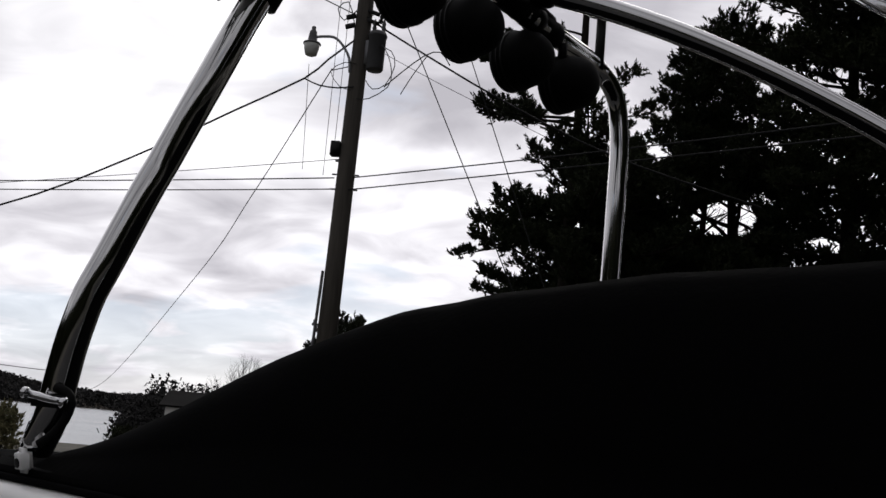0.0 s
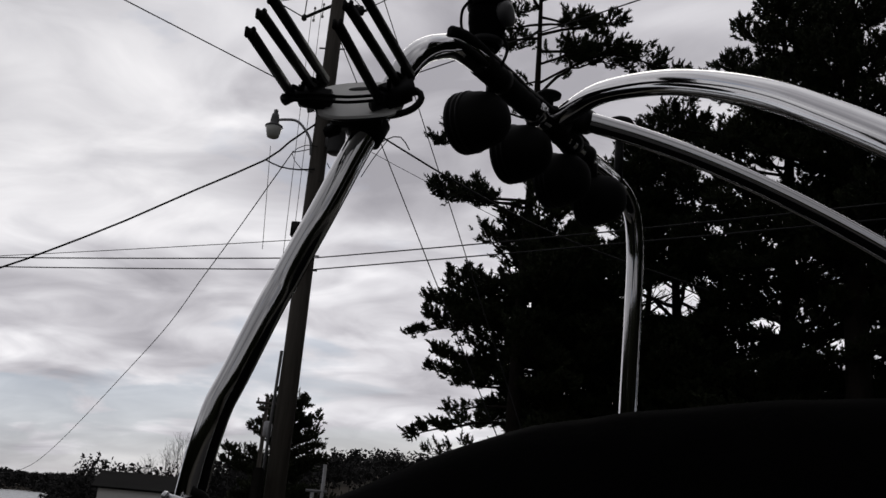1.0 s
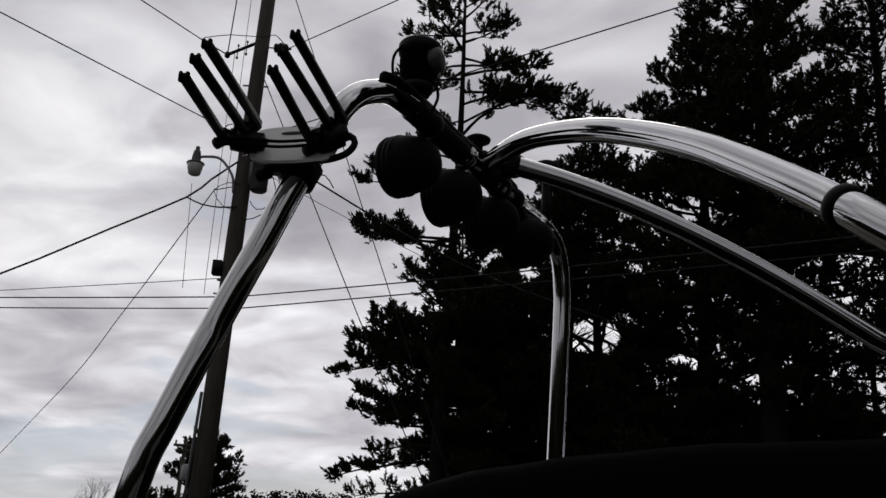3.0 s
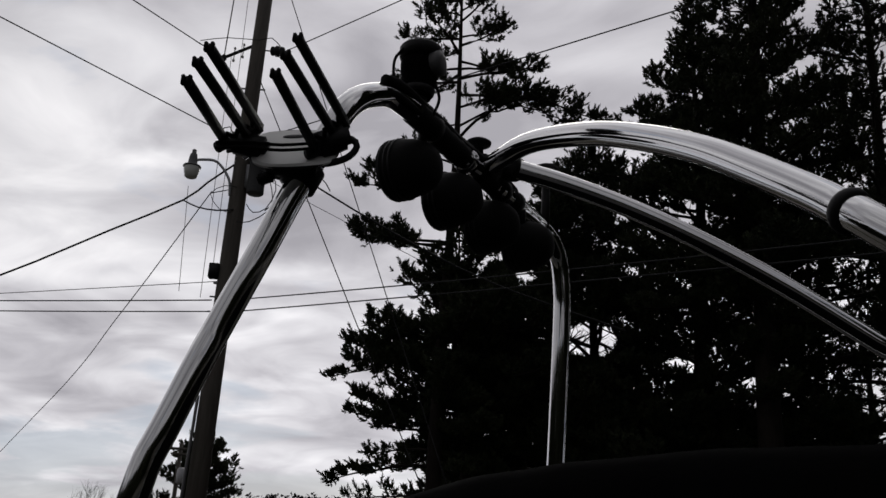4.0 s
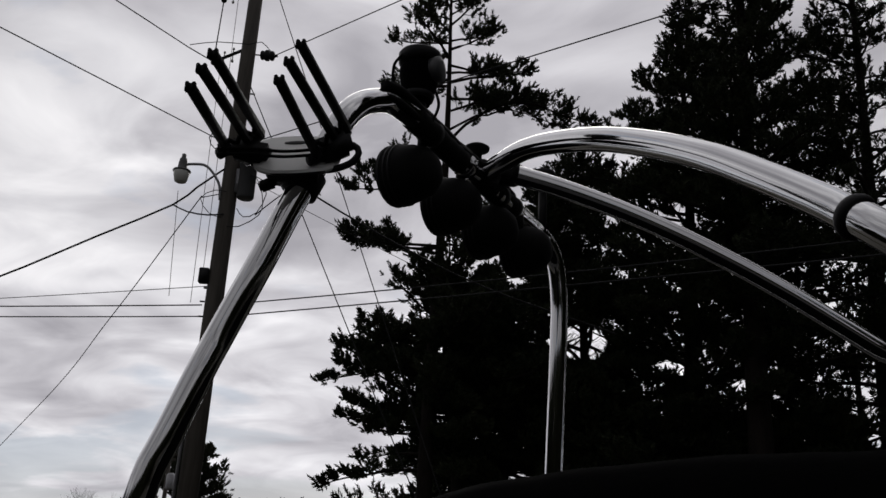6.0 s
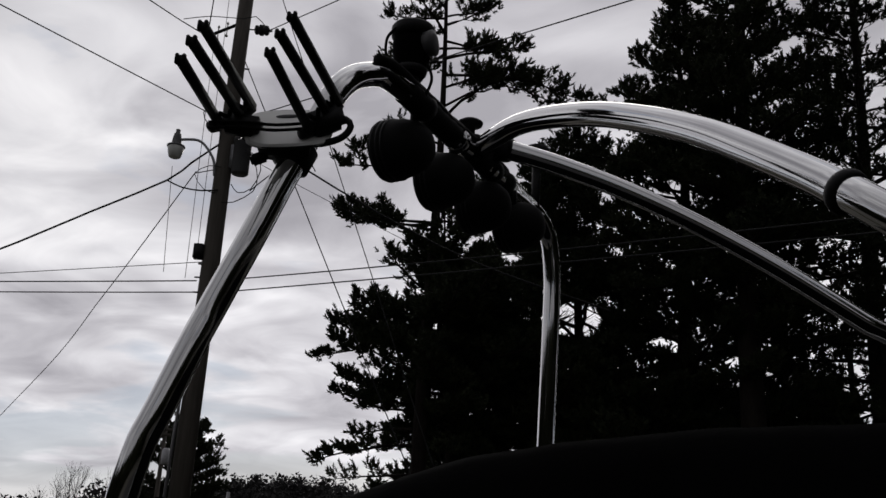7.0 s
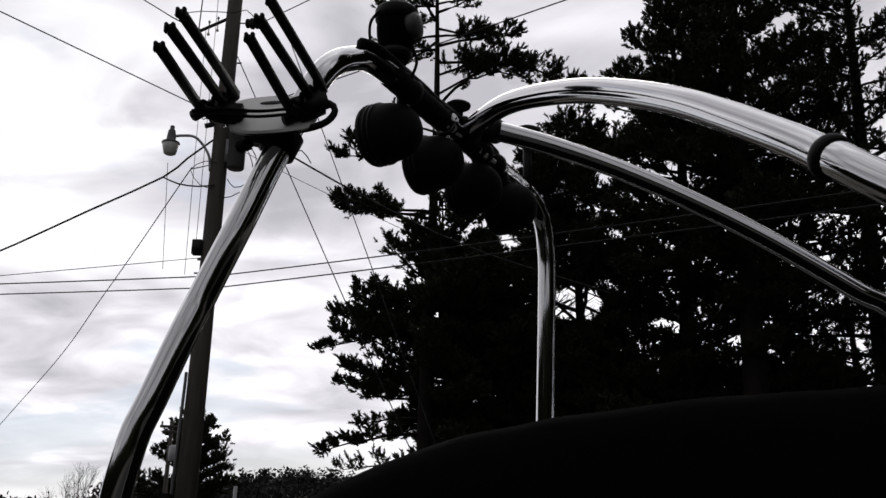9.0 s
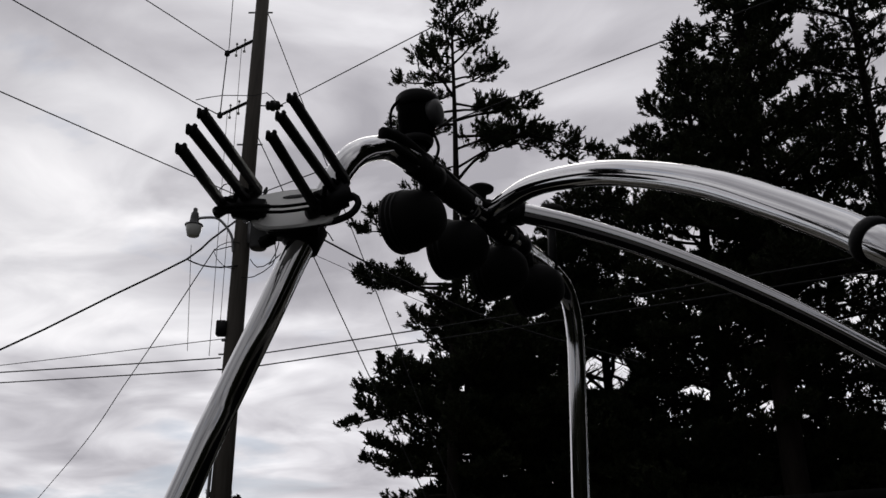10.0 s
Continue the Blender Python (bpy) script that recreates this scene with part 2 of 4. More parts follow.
def ground_height(x, y):
    r = math.hypot(x, y)
    az = math.degrees(math.atan2(x, y))
    def ss(a, b, v):
        t = min(1, max(0, (v - a) / (b - a)))
        return t * t * (3 - 2 * t)
    bank = -1.2 * ss(14, 52, r) - 3.8 * ss(66, 100, r)
    far = 6.0 * ss(470, 560, r) + ss(560, 900, r) * (4 + 9 * ss(-27, -34, az) + 3 * noise.noise((az * 0.35, 0, 0)))
    hill = ss(90, 330, r) * (9 + 6.4 * math.exp(-((az + 7) / 6) ** 2)) - 1.0 * ss(14, 52, r)
    s = lake_share(az)
    bump_ = 0.03 * noise.noise((x * 0.4, y * 0.4, 0)) * ss(3, 8, r)
    return s * (bank + far) + (1 - s) * hill + bump_ - 6 * ss(1500, 3500, r)


def build_ground():
    radii = [0.0] + [1.2 * 1.085 ** k for k in range(99)]
    n_az = 300
    verts, faces = [(0, 0, 0)], []
    for r in radii[1:]:
        for k in range(n_az):
            a = 2 * math.pi * k / n_az
            x, y = r * math.sin(a), r * math.cos(a)
            verts.append((x, y, ground_height(x, y)))
    for k in range(n_az):
        faces.append((0, 1 + (k + 1) % n_az, 1 + k))
    for i in range(len(radii) - 2):
        o = 1 + i * n_az
        for k in range(n_az):
            faces.append((o + k, o + (k + 1) % n_az, o + n_az + (k + 1) % n_az, o + n_az + k))
    g = arrays("ground", verts, faces, GROUND, smooth=True)
    g.data.materials.append(FLOOR)
    g.data.materials.append(DARK_NEAR)
    for p in g.data.polygons:
        # unseen ground round the boat, darkened for the tower's reflections
        if math.hypot(p.center.x, p.center.y) < 9:
            p.material_index = 2
        if math.hypot(p.center.x, p.center.y) > 84:
            p.material_index = 1
    tagged(g, "winter-brown grass sloping to the lake, unseen near ground darkened for reflections", "ground", kind="structure")
    w = arrays("water", [(-1400, 20, -2.6), (-4, 20, -2.6), (-4, 1400, -2.6), (-1400, 1400, -2.6)], [(0, 1, 2, 3)], WATER)
    tagged(w, "pale calm lake water reflecting the overcast sky", "lake", kind="structure")


build_ground()


def clump_cloud(name, spots, mat, label, category, seed, leaves=36, grain=0.16):
    """Far woods: each tree a thin stem under a ragged crown of small leaf clumps, all in one mesh."""
    rng = np.random.RandomState(seed)
    V, F, o = [], [], 0
    for x, y, z, w, h in spots:
        n = leaves
        d = rng.randn(n, 3)
        d /= np.linalg.norm(d, axis=1)[:, None]
        d *= rng.rand(n, 1) ** 0.4
        lean = rng.uniform(0.75, 1.2)
        c = d * (w * 0.5 * lean, w * 0.5, h * 0.42) + (x, y, z + h * 0.56)
        a, b_ = rng.randn(n, 3), rng.randn(n, 3)
        a /= np.linalg.norm(a, axis=1)[:, None]
        b_ /= np.linalg.norm(b_, axis=1)[:, None]
        s = grain * min(w, h) * rng.uniform(0.6, 1.3, (n, 1))
        V.append(np.stack([c - a * s * 0.6, c + a * s * 0.6, c + b_ * s, c - b_ * s * 0.5], 1).reshape(-1, 3))
        q = np.arange(n)[:, None] * 4 + o
        F.append(np.concatenate([q + [0, 2, 1], q + [0, 1, 3]]))
        o += 4 * n
        t = 0.03 * w
        V.append(np.array([(x - t, y, z - 1), (x + t, y, z - 1), (x, y, z + h * 0.7)]))
        F.append(np.array([[o, o + 1, o + 2]]))
        o += 3
    ob = arrays(name, np.concatenate(V), np.concatenate(F), mat)
    return tagged(ob, label, category, kind="stuff")


def build_far_woods():
    rnd = random.Random(4)
    spots = []
    for _ in range(2600):  # wooded far shore
        az = rnd.uniform(-48, -15)
        r = rnd.uniform(500, 900)
        x, y = r * math.sin(radians(az)), r * math.cos(radians(az))
        spots.append((x, y, ground_height(x, y) - 1, rnd.uniform(6, 11), rnd.uniform(4, 7)))
    clump_cloud("far_woods", spots, WOODS, "dark leafless woods on the hills across the lake", "woods", 1, 30, 0.22)
    spots = []
    for _ in range(1700):  # hill to the right of the lake
        az = rnd.uniform(-16, 34)
        r = rnd.uniform(190, 340)
        x, y = r * math.sin(radians(az)), r * math.cos(radians(az))
        spots.append((x, y, ground_height(x, y) - 1, rnd.uniform(2.5, 5), rnd.uniform(4, 9)))
    clump_cloud("hillside_woods", spots, WOODS, "brownish winter woods on the hillside", "woods", 2, 50, 0.16)
    spots = []
    for _ in range(460):  # trees behind the white house
        az = rnd.uniform(-25.6, -14.5)
        r = rnd.uniform(84, 125)
        x, y = r * math.sin(radians(az)), r * math.cos(radians(az))
        low = 1.0 if az > -24.3 else 0.75
        spots.append((x, y, max(-2.6, ground_height(x, y)) - 0.5, rnd.uniform(1.6, 3.4), rnd.uniform(4.6, 8.2) * low))
    clump_cloud("shoreline_trees", spots, WOODS, "dark line of trees along the near shore", "woods", 3, 90, 0.105)
    spots = []
    for k in range(620):  # unseen woods round the viewer's back darken reflections: tall on one side, low elsewhere
        az = 37 + 269 * k / 619 + rnd.uniform(-2, 2)
        tall = az < 132
        r = rnd.uniform(22, 28) if az < 62 else rnd.uniform(12, 19) if tall else rnd.uniform(17, 22)
        x, y = r * math.sin(radians(az)), r * math.cos(radians(az))
        h = rnd.uniform(22, 27) if az < 72 else rnd.uniform(10, 14) if tall else rnd.uniform(4.7, 5.9)
        spots.append((x, y, ground_height(x, y) - 0.5, rnd.uniform(2.2, 3.6), h))
    clump_cloud("unseen_woods", spots, EVERGREEN, "unseen evergreen woods added to darken the steel's reflections", "woods", 7, 90, 0.3)


build_far_woods()


# ---- white house by the shore ----
def build_house():
    d, az0 = 66.0, -20.2
    c = Vector((d * math.sin(radians(az0)), d * math.cos(radians(az0)), -1.08))
    m = Matrix.Translation(c) @ Matrix.Rotation(radians(20.2 - 6), 4, "Z")
    house = empty("house", c)
    W, D, H = 5.9, 5.6, 2.75
    t = 0.2
    wins = [(-1.3, 0.7), (2.1, 0.7)]
    # front wall in pieces round its two windows
    bm = bmesh.new()
    xs = [-W / 2]
    for wx, ww in wins:
        xs += [wx - ww / 2, wx + ww / 2]
    xs.append(W / 2)
    for i in range(0, len(xs), 2):
        box(m @ pose((xs[i] + xs[i + 1]) / 2, -D / 2, H / 2), (xs[i + 1] - xs[i], t, H), 0, bm)
    for wx, ww in wins:
        box(m @ pose(wx, -D / 2, 0.55), (ww, t, 1.1), 0, bm)
        box(m @ pose(wx, -D / 2, (2.2 + H) / 2), (ww, t, H - 2.2), 0, bm)
    part("wall", bm, SIDING, house, smooth=False)
    for sx in (-1, 1):
        part("wall", box(m @ pose(sx * (W / 2 - t / 2), t / 2, H / 2), (t, D - t, H), 0), SIDING, house, smooth=False)
    part("wall", box(m @ pose(0, D / 2, H / 2), (W, t, H), 0), SIDING, house, smooth=False)
    for wx, ww in wins:
        f = bmesh.new()
        for z_, h_ in ((1.13, 0.06), (2.17, 0.06)):
            box(m @ pose(wx, -D / 2 - 0.04, z_), (ww, 0.1, h_), 0.005, f)
        for s in (-1, 1):
            box(m @ pose(wx + s * (ww / 2 - 0.03), -D / 2 - 0.04, 1.65), (0.06, 0.1, 0.98), 0.005, f)
        w = part("window", f, SIDING, house, smooth=False)
        part("pane", box(m @ pose(wx, -D / 2, 1.65), (ww - 0.12, 0.02, 0.98), 0), DARK_GLASS, w, smooth=False)
    bm = bmesh.new()
    e, rise, o = 0.35, 0.95, 0.12
    prof = [(-D / 2 - e, H - 0.05), (0, H + rise), (D / 2 + e, H - 0.05), (D / 2 + e, H - 0.05 + o), (0, H + rise + o), (-D / 2 - e, H - 0.05 + o)]
    ends = [[bm.verts.new(m @ Vector((sx * (W / 2 + 0.4), y, z))) for y, z in prof] for sx in (-1, 1)]
    for i in range(6):
        j = (i + 1) % 6
        bm.faces.new((ends[0][i], ends[0][j], ends[1][j], ends[1][i]))
    for en in ends:
        bm.faces.new((en[0], en[1], en[4], en[5]))
        bm.faces.new((en[1], en[2], en[3], en[4]))
    bmesh.ops.recalc_face_normals(bm, faces=bm.faces)
    part("roof", bm, ROOFING, house, smooth=False)
    tagged(house, "low white-sided house with a dark shingle roof by the lake", "house")


build_house()


# ---- utility pole and its lines ----
PX, PY = -4.26, 18.0


def build_pole():
    pole = empty("utility_pole", (PX, PY, -0.2))
    part("shaft", tube([(PX - 0.02, PY, -0.3), (PX, PY, 5), (PX + 0.0, PY, 10), (PX + 0.02, PY, 15.2)], lambda s: 0.205 - 0.065 * s, 20), POLE_WOOD, pole)
    # transformer can on its hanger
    c = Vector((PX + 0.36, PY - 0.12, 0))
    can = part("transformer", lathe([(0.15, 8.5), (0.175, 8.53), (0.175, 9.2), (0.19, 9.21), (0.19, 9.25), (0.16, 9.31), (0.05, 9.34)], Matrix.Translation(c)), CAN, pole, "grey transformer can")
    for dx in (-0.09, 0.1):
        part("bushing", lathe([(0.03, 9.28), (0.05, 9.33), (0.03, 9.37), (0.05, 9.41), (0.03, 9.45), (0.045, 9.49), (0.012, 9.6)], Matrix.Translation(c + Vector((dx, 0, 0))), 12), CAN, can)
    part("hanger", box(pose(PX + 0.2, PY - 0.08, 8.9), (0.16, 0.08, 0.5)), GALV, pole)
    # stand-off arms with their insulators
    for a, b in (((-4.93, 18, 13.16), (PX - 0.1, 18, 13.5)), ((-4.96, 18, 11.62), (PX - 0.1, 18, 11.95))):
        arm = part("crossarm", tube([a, b], 0.035, 8), WIRE, pole, "dark stand-off arm")
        for s in (0.35, 0.65):
            p = Vector(a).lerp(Vector(b), s)
            part("insulator", lathe([(0.012, -0.2), (0.03, -0.19), (0.03, -0.15), (0.012, -0.14), (0.012, 0.1), (0.03, 0.11), (0.02, 0.15)], Matrix.Translation(p), 10), LENS, arm)
        part("insulator", lathe([(0.03, -0.07), (0.06, -0.04), (0.06, 0.03), (0.03, 0.07)], Matrix.Translation(a), 12), WIRE, arm)
    for z, s in ((11.85, 1),):
        a, b = Vector((PX + 0.12, PY, z)), Vector((-3.68, PY - 0.1, z - 0.06))
        ins = part("strain_insulator", lathe([(0.015, 0), (0.015, 0.16), (0.1, 0.2), (0.1, 0.24), (0.05, 0.26), (0.12, 0.3), (0.12, 0.35), (0.05, 0.37), (0.11, 0.42), (0.1, 0.46), (0.03, 0.5), (0.02, 0.56)], along(a, b), 14), WIRE, pole)
    # brackets and fuse gear on the shaft
    for z in (9.55, 9.75):
        part("bracket", box(pose(PX + 0.22, PY - 0.1, z, 0, 20), (0.26, 0.06, 0.07)), WIRE, pole)
        part("bracket", box(pose(PX - 0.24, PY - 0.1, z - 0.1, 0, -15), (0.2, 0.06, 0.09)), WIRE, pole)
    part("fuse_cutout", lathe([(0.035, 0), (0.05, 0.05), (0.03, 0.09), (0.05, 0.14), (0.03, 0.2), (0.05, 0.26), (0.02, 0.36)], pose(PX + 0.38, PY - 0.15, 9.5, 0, 12), 12), WIRE, pole)
    for z, r in ((14.2, 0.02), (10.9, 0.02), (6.35, 0.018), (6.05, 0.018)):
        part("bolt", tube([(PX - 0.27, PY - 0.03, z), (PX + 0.27, PY - 0.03, z)], r, 8), GALV, pole)
    b = part("meter_box", box(pose(-4.5, PY - 0.1, 6.85), (0.19, 0.16, 0.3), 0.012), BLACK_METAL, pole, "small dark box on the pole")
    part("clamp", box(pose(-4.4, PY - 0.08, 6.62), (0.16, 0.05, 0.05)), GALV, b)
    part("conduit", tube([(-4.52, PY - 0.12, -0.2), (-4.5, PY - 0.13, 2.4), (-4.46, PY - 0.12, 4.4)], 0.03, 10), CAN, pole)
    # street light
    head = (-5.2, 17.75)
    lampp = part("lamp_arm", tube(smooth_path([(PX - 0.14, 17.9, 8.45), (PX - 0.2, 17.86, 8.8), (-4.72, 17.8, 9.12), (-5.0, 17.76, 9.14), (head[0], head[1], 9.1)], 0.06), 0.028, 10), GALV, pole, "curved street-light arm")
    m = Matrix.Translation((head[0], head[1], 0))
    part("lamp_housing", lathe([(0.14, 8.98), (0.1, 9.0), (0.085, 9.15), (0.07, 9.24), (0.045, 9.26), (0.045, 9.33), (0.02, 9.35)], m, 20), CAN, lampp)
    part("lens", lathe([(0.08, 8.72), (0.12, 8.74), (0.15, 8.86), (0.17, 8.97), (0.15, 8.985)], m, 20), LENS, lampp, "frosted glass refractor")
    part("lens_rim", lathe([(0.175, 8.95), (0.185, 8.965), (0.175, 8.985)], m, 20), CAN, lampp)
    pole.location.z += 0.05
    tagged(pole, "tall weathered wooden utility pole with transformer and street light", "utility pole")


build_pole()


def line(pts, r=0.011, sag=0.0, name="overhead_line", label="thin dark overhead power line", step=0.6):
    P = [Vector(p) + Vector((0, 0, 0.05)) for p in pts]
    if len(P) == 2:
        n = 24
        path = [P[0].lerp(P[1], i / n) - Vector((0, 0, sag * 4 * (i / n) * (1 - i / n))) for i in range(n + 1)]
    else:
        path = smooth_path(P, step)
    return tagged(part(name, tube(path, r, 6), WIRE, None), label, "cable", group="overhead lines")


def beyond(a, b, k):
    a, b = Vector(a), Vector(b)
    return a + (b - a) * k


def build_lines():
    # high wires that pass over towards the viewer's left and right
    line([(-4.93, 18, 13.2), beyond((-5.01, 18.37, 13.4), (-6.29, 16.36, 13.4), 9)], 0.011)
    line([(-5.54, 17.95, 11.92), beyond((-5.5, 17.96, 11.9), (-7.85, 14.25, 11.9), 6)], 0.012)
    line([(-4.96, 18, 11.62), (-5.54, 17.95, 11.92)], 0.013)
    line([(PX - 0.1, 17.85, 9.65), beyond((-4.23, 17.63, 9.6), (-7.3, 13.43, 9.6), 5)], 0.011)
    line([(-3.68, 17.9, 11.79), beyond((-3.74, 18.01, 11.8), (0.66, 14.17, 11.8), 4)], 0.011)
    line([(PX + 0.1, 17.85, 9.62), beyond((-4.31, 18.06, 9.6), (4.36, 11.32, 9.6), 3)], 0.011)
    # jumpers and drops beside the shaft
    line([(-5.5, 17.95, 11.97), (-4.9, 17.85, 12.02), (-4.2, 17.75, 11.95), (-3.95, 17.8, 12.05), (-3.72, 17.9, 11.85)], 0.009)
    line([(-4.93, 18, 13.16), (-4.96, 18.0, 11.62)], 0.013)
    line([(-4.93, 18, 15.6), (-4.9, 18, 13.2)], 0.009)
    for dx, z1, z0 in ((0.12, 11.6, 6.3), (0.3, 13.3, 6.7), (-0.36, 8.6, 6.4)):
        line([(-4.9 + dx, 17.9, z1), (-4.8 + dx * 0.9, 17.9, z0)], 0.006)
    # communication cables
    for z, r, a, b in ((6.7, 0.008, (-4.46, 18.1, 6.7), (-9.87, 20.0, 6.75)), (6.3, 0.013, (-4.5, 18.05, 6.3), (-9.0, 18.7, 6.3)), (6.05, 0.012, (-4.4, 17.95, 6.05), (-8.86, 18.45, 6.03))):
        line([a, beyond(a, b, 7)], r, 0.25)
    for z, r, a, b in ((6.3, 0.012, (-4.2, 18.0, 6.3), (0.0, 15.5, 6.3)), (6.03, 0.012, (-4.2, 17.9, 6.03), (1.8, 14.3, 6.03))):
        line([a, beyond(a, b, 4)], r, 0.12)
    # heavy service drops
    line([(PX - 0.05, 17.9, 9.2), (-4.9, 17.95, 8.72), (-5.35, 18, 8.33), (-6.73, 18, 7.58), (-8.81, 18, 6.46), (-11.5, 18, 5.3), (-16, 18, 4.1)], 0.02, label="thick twisted service cable")
    line([(-5.35, 18, 8.33), (-5.0, 17.9, 8.16), (-4.6, 17.85, 8.1), (PX, 17.8, 8.12)], 0.016, label="thick twisted service cable")
    line([(PX + 0.3, 17.8, 9.5), (-3.77, 18, 9.42), (-2.66, 18, 8.78), (-1.08, 18.4, 8.05), (1.0, 19, 7.3), (4.0, 20, 6.7)], 0.02, label="thick twisted service cable")
    line([(PX + 0.1, 17.9, 9.1), (-2.7, 18.2, 8.45), (0.2, 18.8, 7.3)], 0.006)
    # slack loops round the transformer
    line([(PX + 0.5, 17.7, 9.0), (-3.6, 17.7, 8.75), (-3.5, 17.7, 8.4), (-3.55, 17.7, 8.1), (-3.9, 17.7, 7.85), (PX + 0.1, 17.75, 7.85)], 0.01)
    line([(PX + 0.45, 17.7, 8.95), (-3.55, 17.7, 8.85), (-3.45, 17.7, 8.55), (-3.6, 17.7, 8.15), (-3.85, 17.7, 8.05), (-4.0, 17.7, 8.22)], 0.01)
    line([(-3.62, 17.7, 8.1), (-3.3, 17.75, 8.45), (-2.9, 17.85, 8.85), (-2.6, 17.9, 8.95), (-2.4, 17.95, 8.7)], 0.012)
    line([(-2.85, 17.85, 8.85), (-3.1, 17.8, 8.4), (-3.3, 17.8, 8.0)], 0.01)
    line([(PX - 0.05, 17.8, 8.05), (-4.55, 17.8, 8.12), (-4.78, 17.85, 8.45), (-4.5, 17.8, 8.62), (PX, 17.8, 8.6)], 0.008)
    line([(PX - 0.1, 17.8, 9.75), (-4.6, 17.75, 9.5), (-4.75, 17.75, 9.75), (-4.55, 17.75, 9.9), (-4.4, 17.78, 9.5), (PX - 0.1, 17.8, 9.2)], 0.012)
    # guy wires to the anchor, and the long wire down to the shore
    line([(PX + 0.1, 18, 14.35), (1.52, 18, ground_height(1.52, 18))], 0.011, name="guy_wire", label="steel guy wire running from pole to ground")
    line([(PX + 0.1, 18, 11.2), (1.3, 18, ground_height(1.3, 18))], 0.012, name="guy_wire", label="steel guy wire running from pole to ground")
    line([(-4.782, 17.937, 8.528), (-7.832, 22.697, 7.041), (-11.659, 28.669, 5.532), (-24.186, 48.22, 2.478), (-38.295348635248544, 70.23863803423845, 1.9)], 0.012)
    line([(-4.8, 17.95, 8.5), (PX, 17.9, 8.62)], 0.01)


build_lines()


def build_far_pole():
    r, az = 41.0, -14.55
    x, y = r * math.sin(radians(az)), r * math.cos(radians(az))
    z0 = ground_height(x, y)
    top = 1.65 + r * math.tan(radians(5.9))
    p = empty("utility_pole", (x, y, z0))
    part("shaft", tube([(x, y, z0 - 0.2), (x, y, top)], lambda s: 0.115 - 0.035 * s, 12), POLE_WOOD, p)
    for dz, w in ((0.26, 0.85), (0.47, 0.55)):
        part("crossarm", box(pose(x, y - 0.15, top - dz), (w, 0.1, 0.1)), POLE_WOOD, p)
    for dx in (-0.35, 0.35):
        part("insulator", lathe([(0.03, 0), (0.045, 0.05), (0.03, 0.08), (0.045, 0.13), (0.02, 0.17)], pose(x + dx, y - 0.15, top - 0.22), 8), CAN, p)
    part("transformer", lathe([(0.15, 0), (0.18, 0.04), (0.18, 0.56), (0.11, 0.64)], pose(x + 0.22, y - 0.24, top - 1.65), 14), GALV, p, "pale grey transformer can")
    tagged(p, "distant wooden utility pole with crossarms and a pale transformer", "utility pole")


build_far_pole()


def build_posts():
    # dark stub post beside the pole
    x, y = -4.52, 17.6
    z0 = ground_height(x, y)
    part_ = part("stub_post", box(pose(x, y, (z0 - 0.2 + 2.25) / 2), (0.19, 0.19, 2.45), 0.03), DARK_WOOD, None)
    tagged(part_, "dark square wooden stub post beside the utility pole", "post")
    # meter pedestal
    r, az = 19.5, -11.0
    x, y = r * math.sin(radians(az)), r * math.cos(radians(az))
    z0 = ground_height(x, y)
    p = empty("meter_pedestal", (x, y, z0))
    part("post", tube([(x + 0.12, y, z0 - 0.1), (x + 0.12, y, 2.45)], 0.035, 10), GALV, p)
    part("post", tube([(x - 0.08, y, z0 - 0.1), (x - 0.08, y, 1.9)], 0.035, 10), GALV, p)
    part("crossbar", box(pose(x, y, 1.93), (0.42, 0.06, 0.05)), GALV, p)
    part("meter_box", box(pose(x - 0.02, y - 0.08, 1.55), (0.26, 0.14, 0.4), 0.012), GALV, p)
    tagged(p, "grey metal meter pedestal on two thin posts", "meter")
    # slim post by the shore with its wire
    r, az = 30.0, -28.95
    x, y = r * math.sin(radians(az)), r * math.cos(radians(az))
    z0 = ground_height(x, y)
    tagged(part("shore_post", tube([(x, y, z0 - 0.2), (x - 0.02, y, 2.33)], 0.075, 10), DARK_WOOD, None), "slim dark wooden post by the shore", "post")
    line([(x - 0.02, y, 2.28), (x - 9, y + 3, 2.9)], 0.012, 0.1)


build_posts()


# ---- boat ----
ORIGIN, AXIS, ACROSS = Vector((-0.8, 2.52, 0)), Vector((0.85, -0.53, 0)).normalized(), Vector((0.53, 0.85, 0)).normalized()
BEAM = 2.24


def at_boat(s, w, z):
    """Boat coordinates: along the hull, across from the near gunwale, and height."""
    return ORIGIN + AXIS * s + ACROSS * w + Vector((0, 0, z))


def half_beam(s):
    return 1.12 if s < 2.2 else 1.12 * math.sqrt(max(0.0, 1 - ((s - 2.2) / 2.3) ** 2.2))


FITTING = (-0.79, 2.46, 1.468)


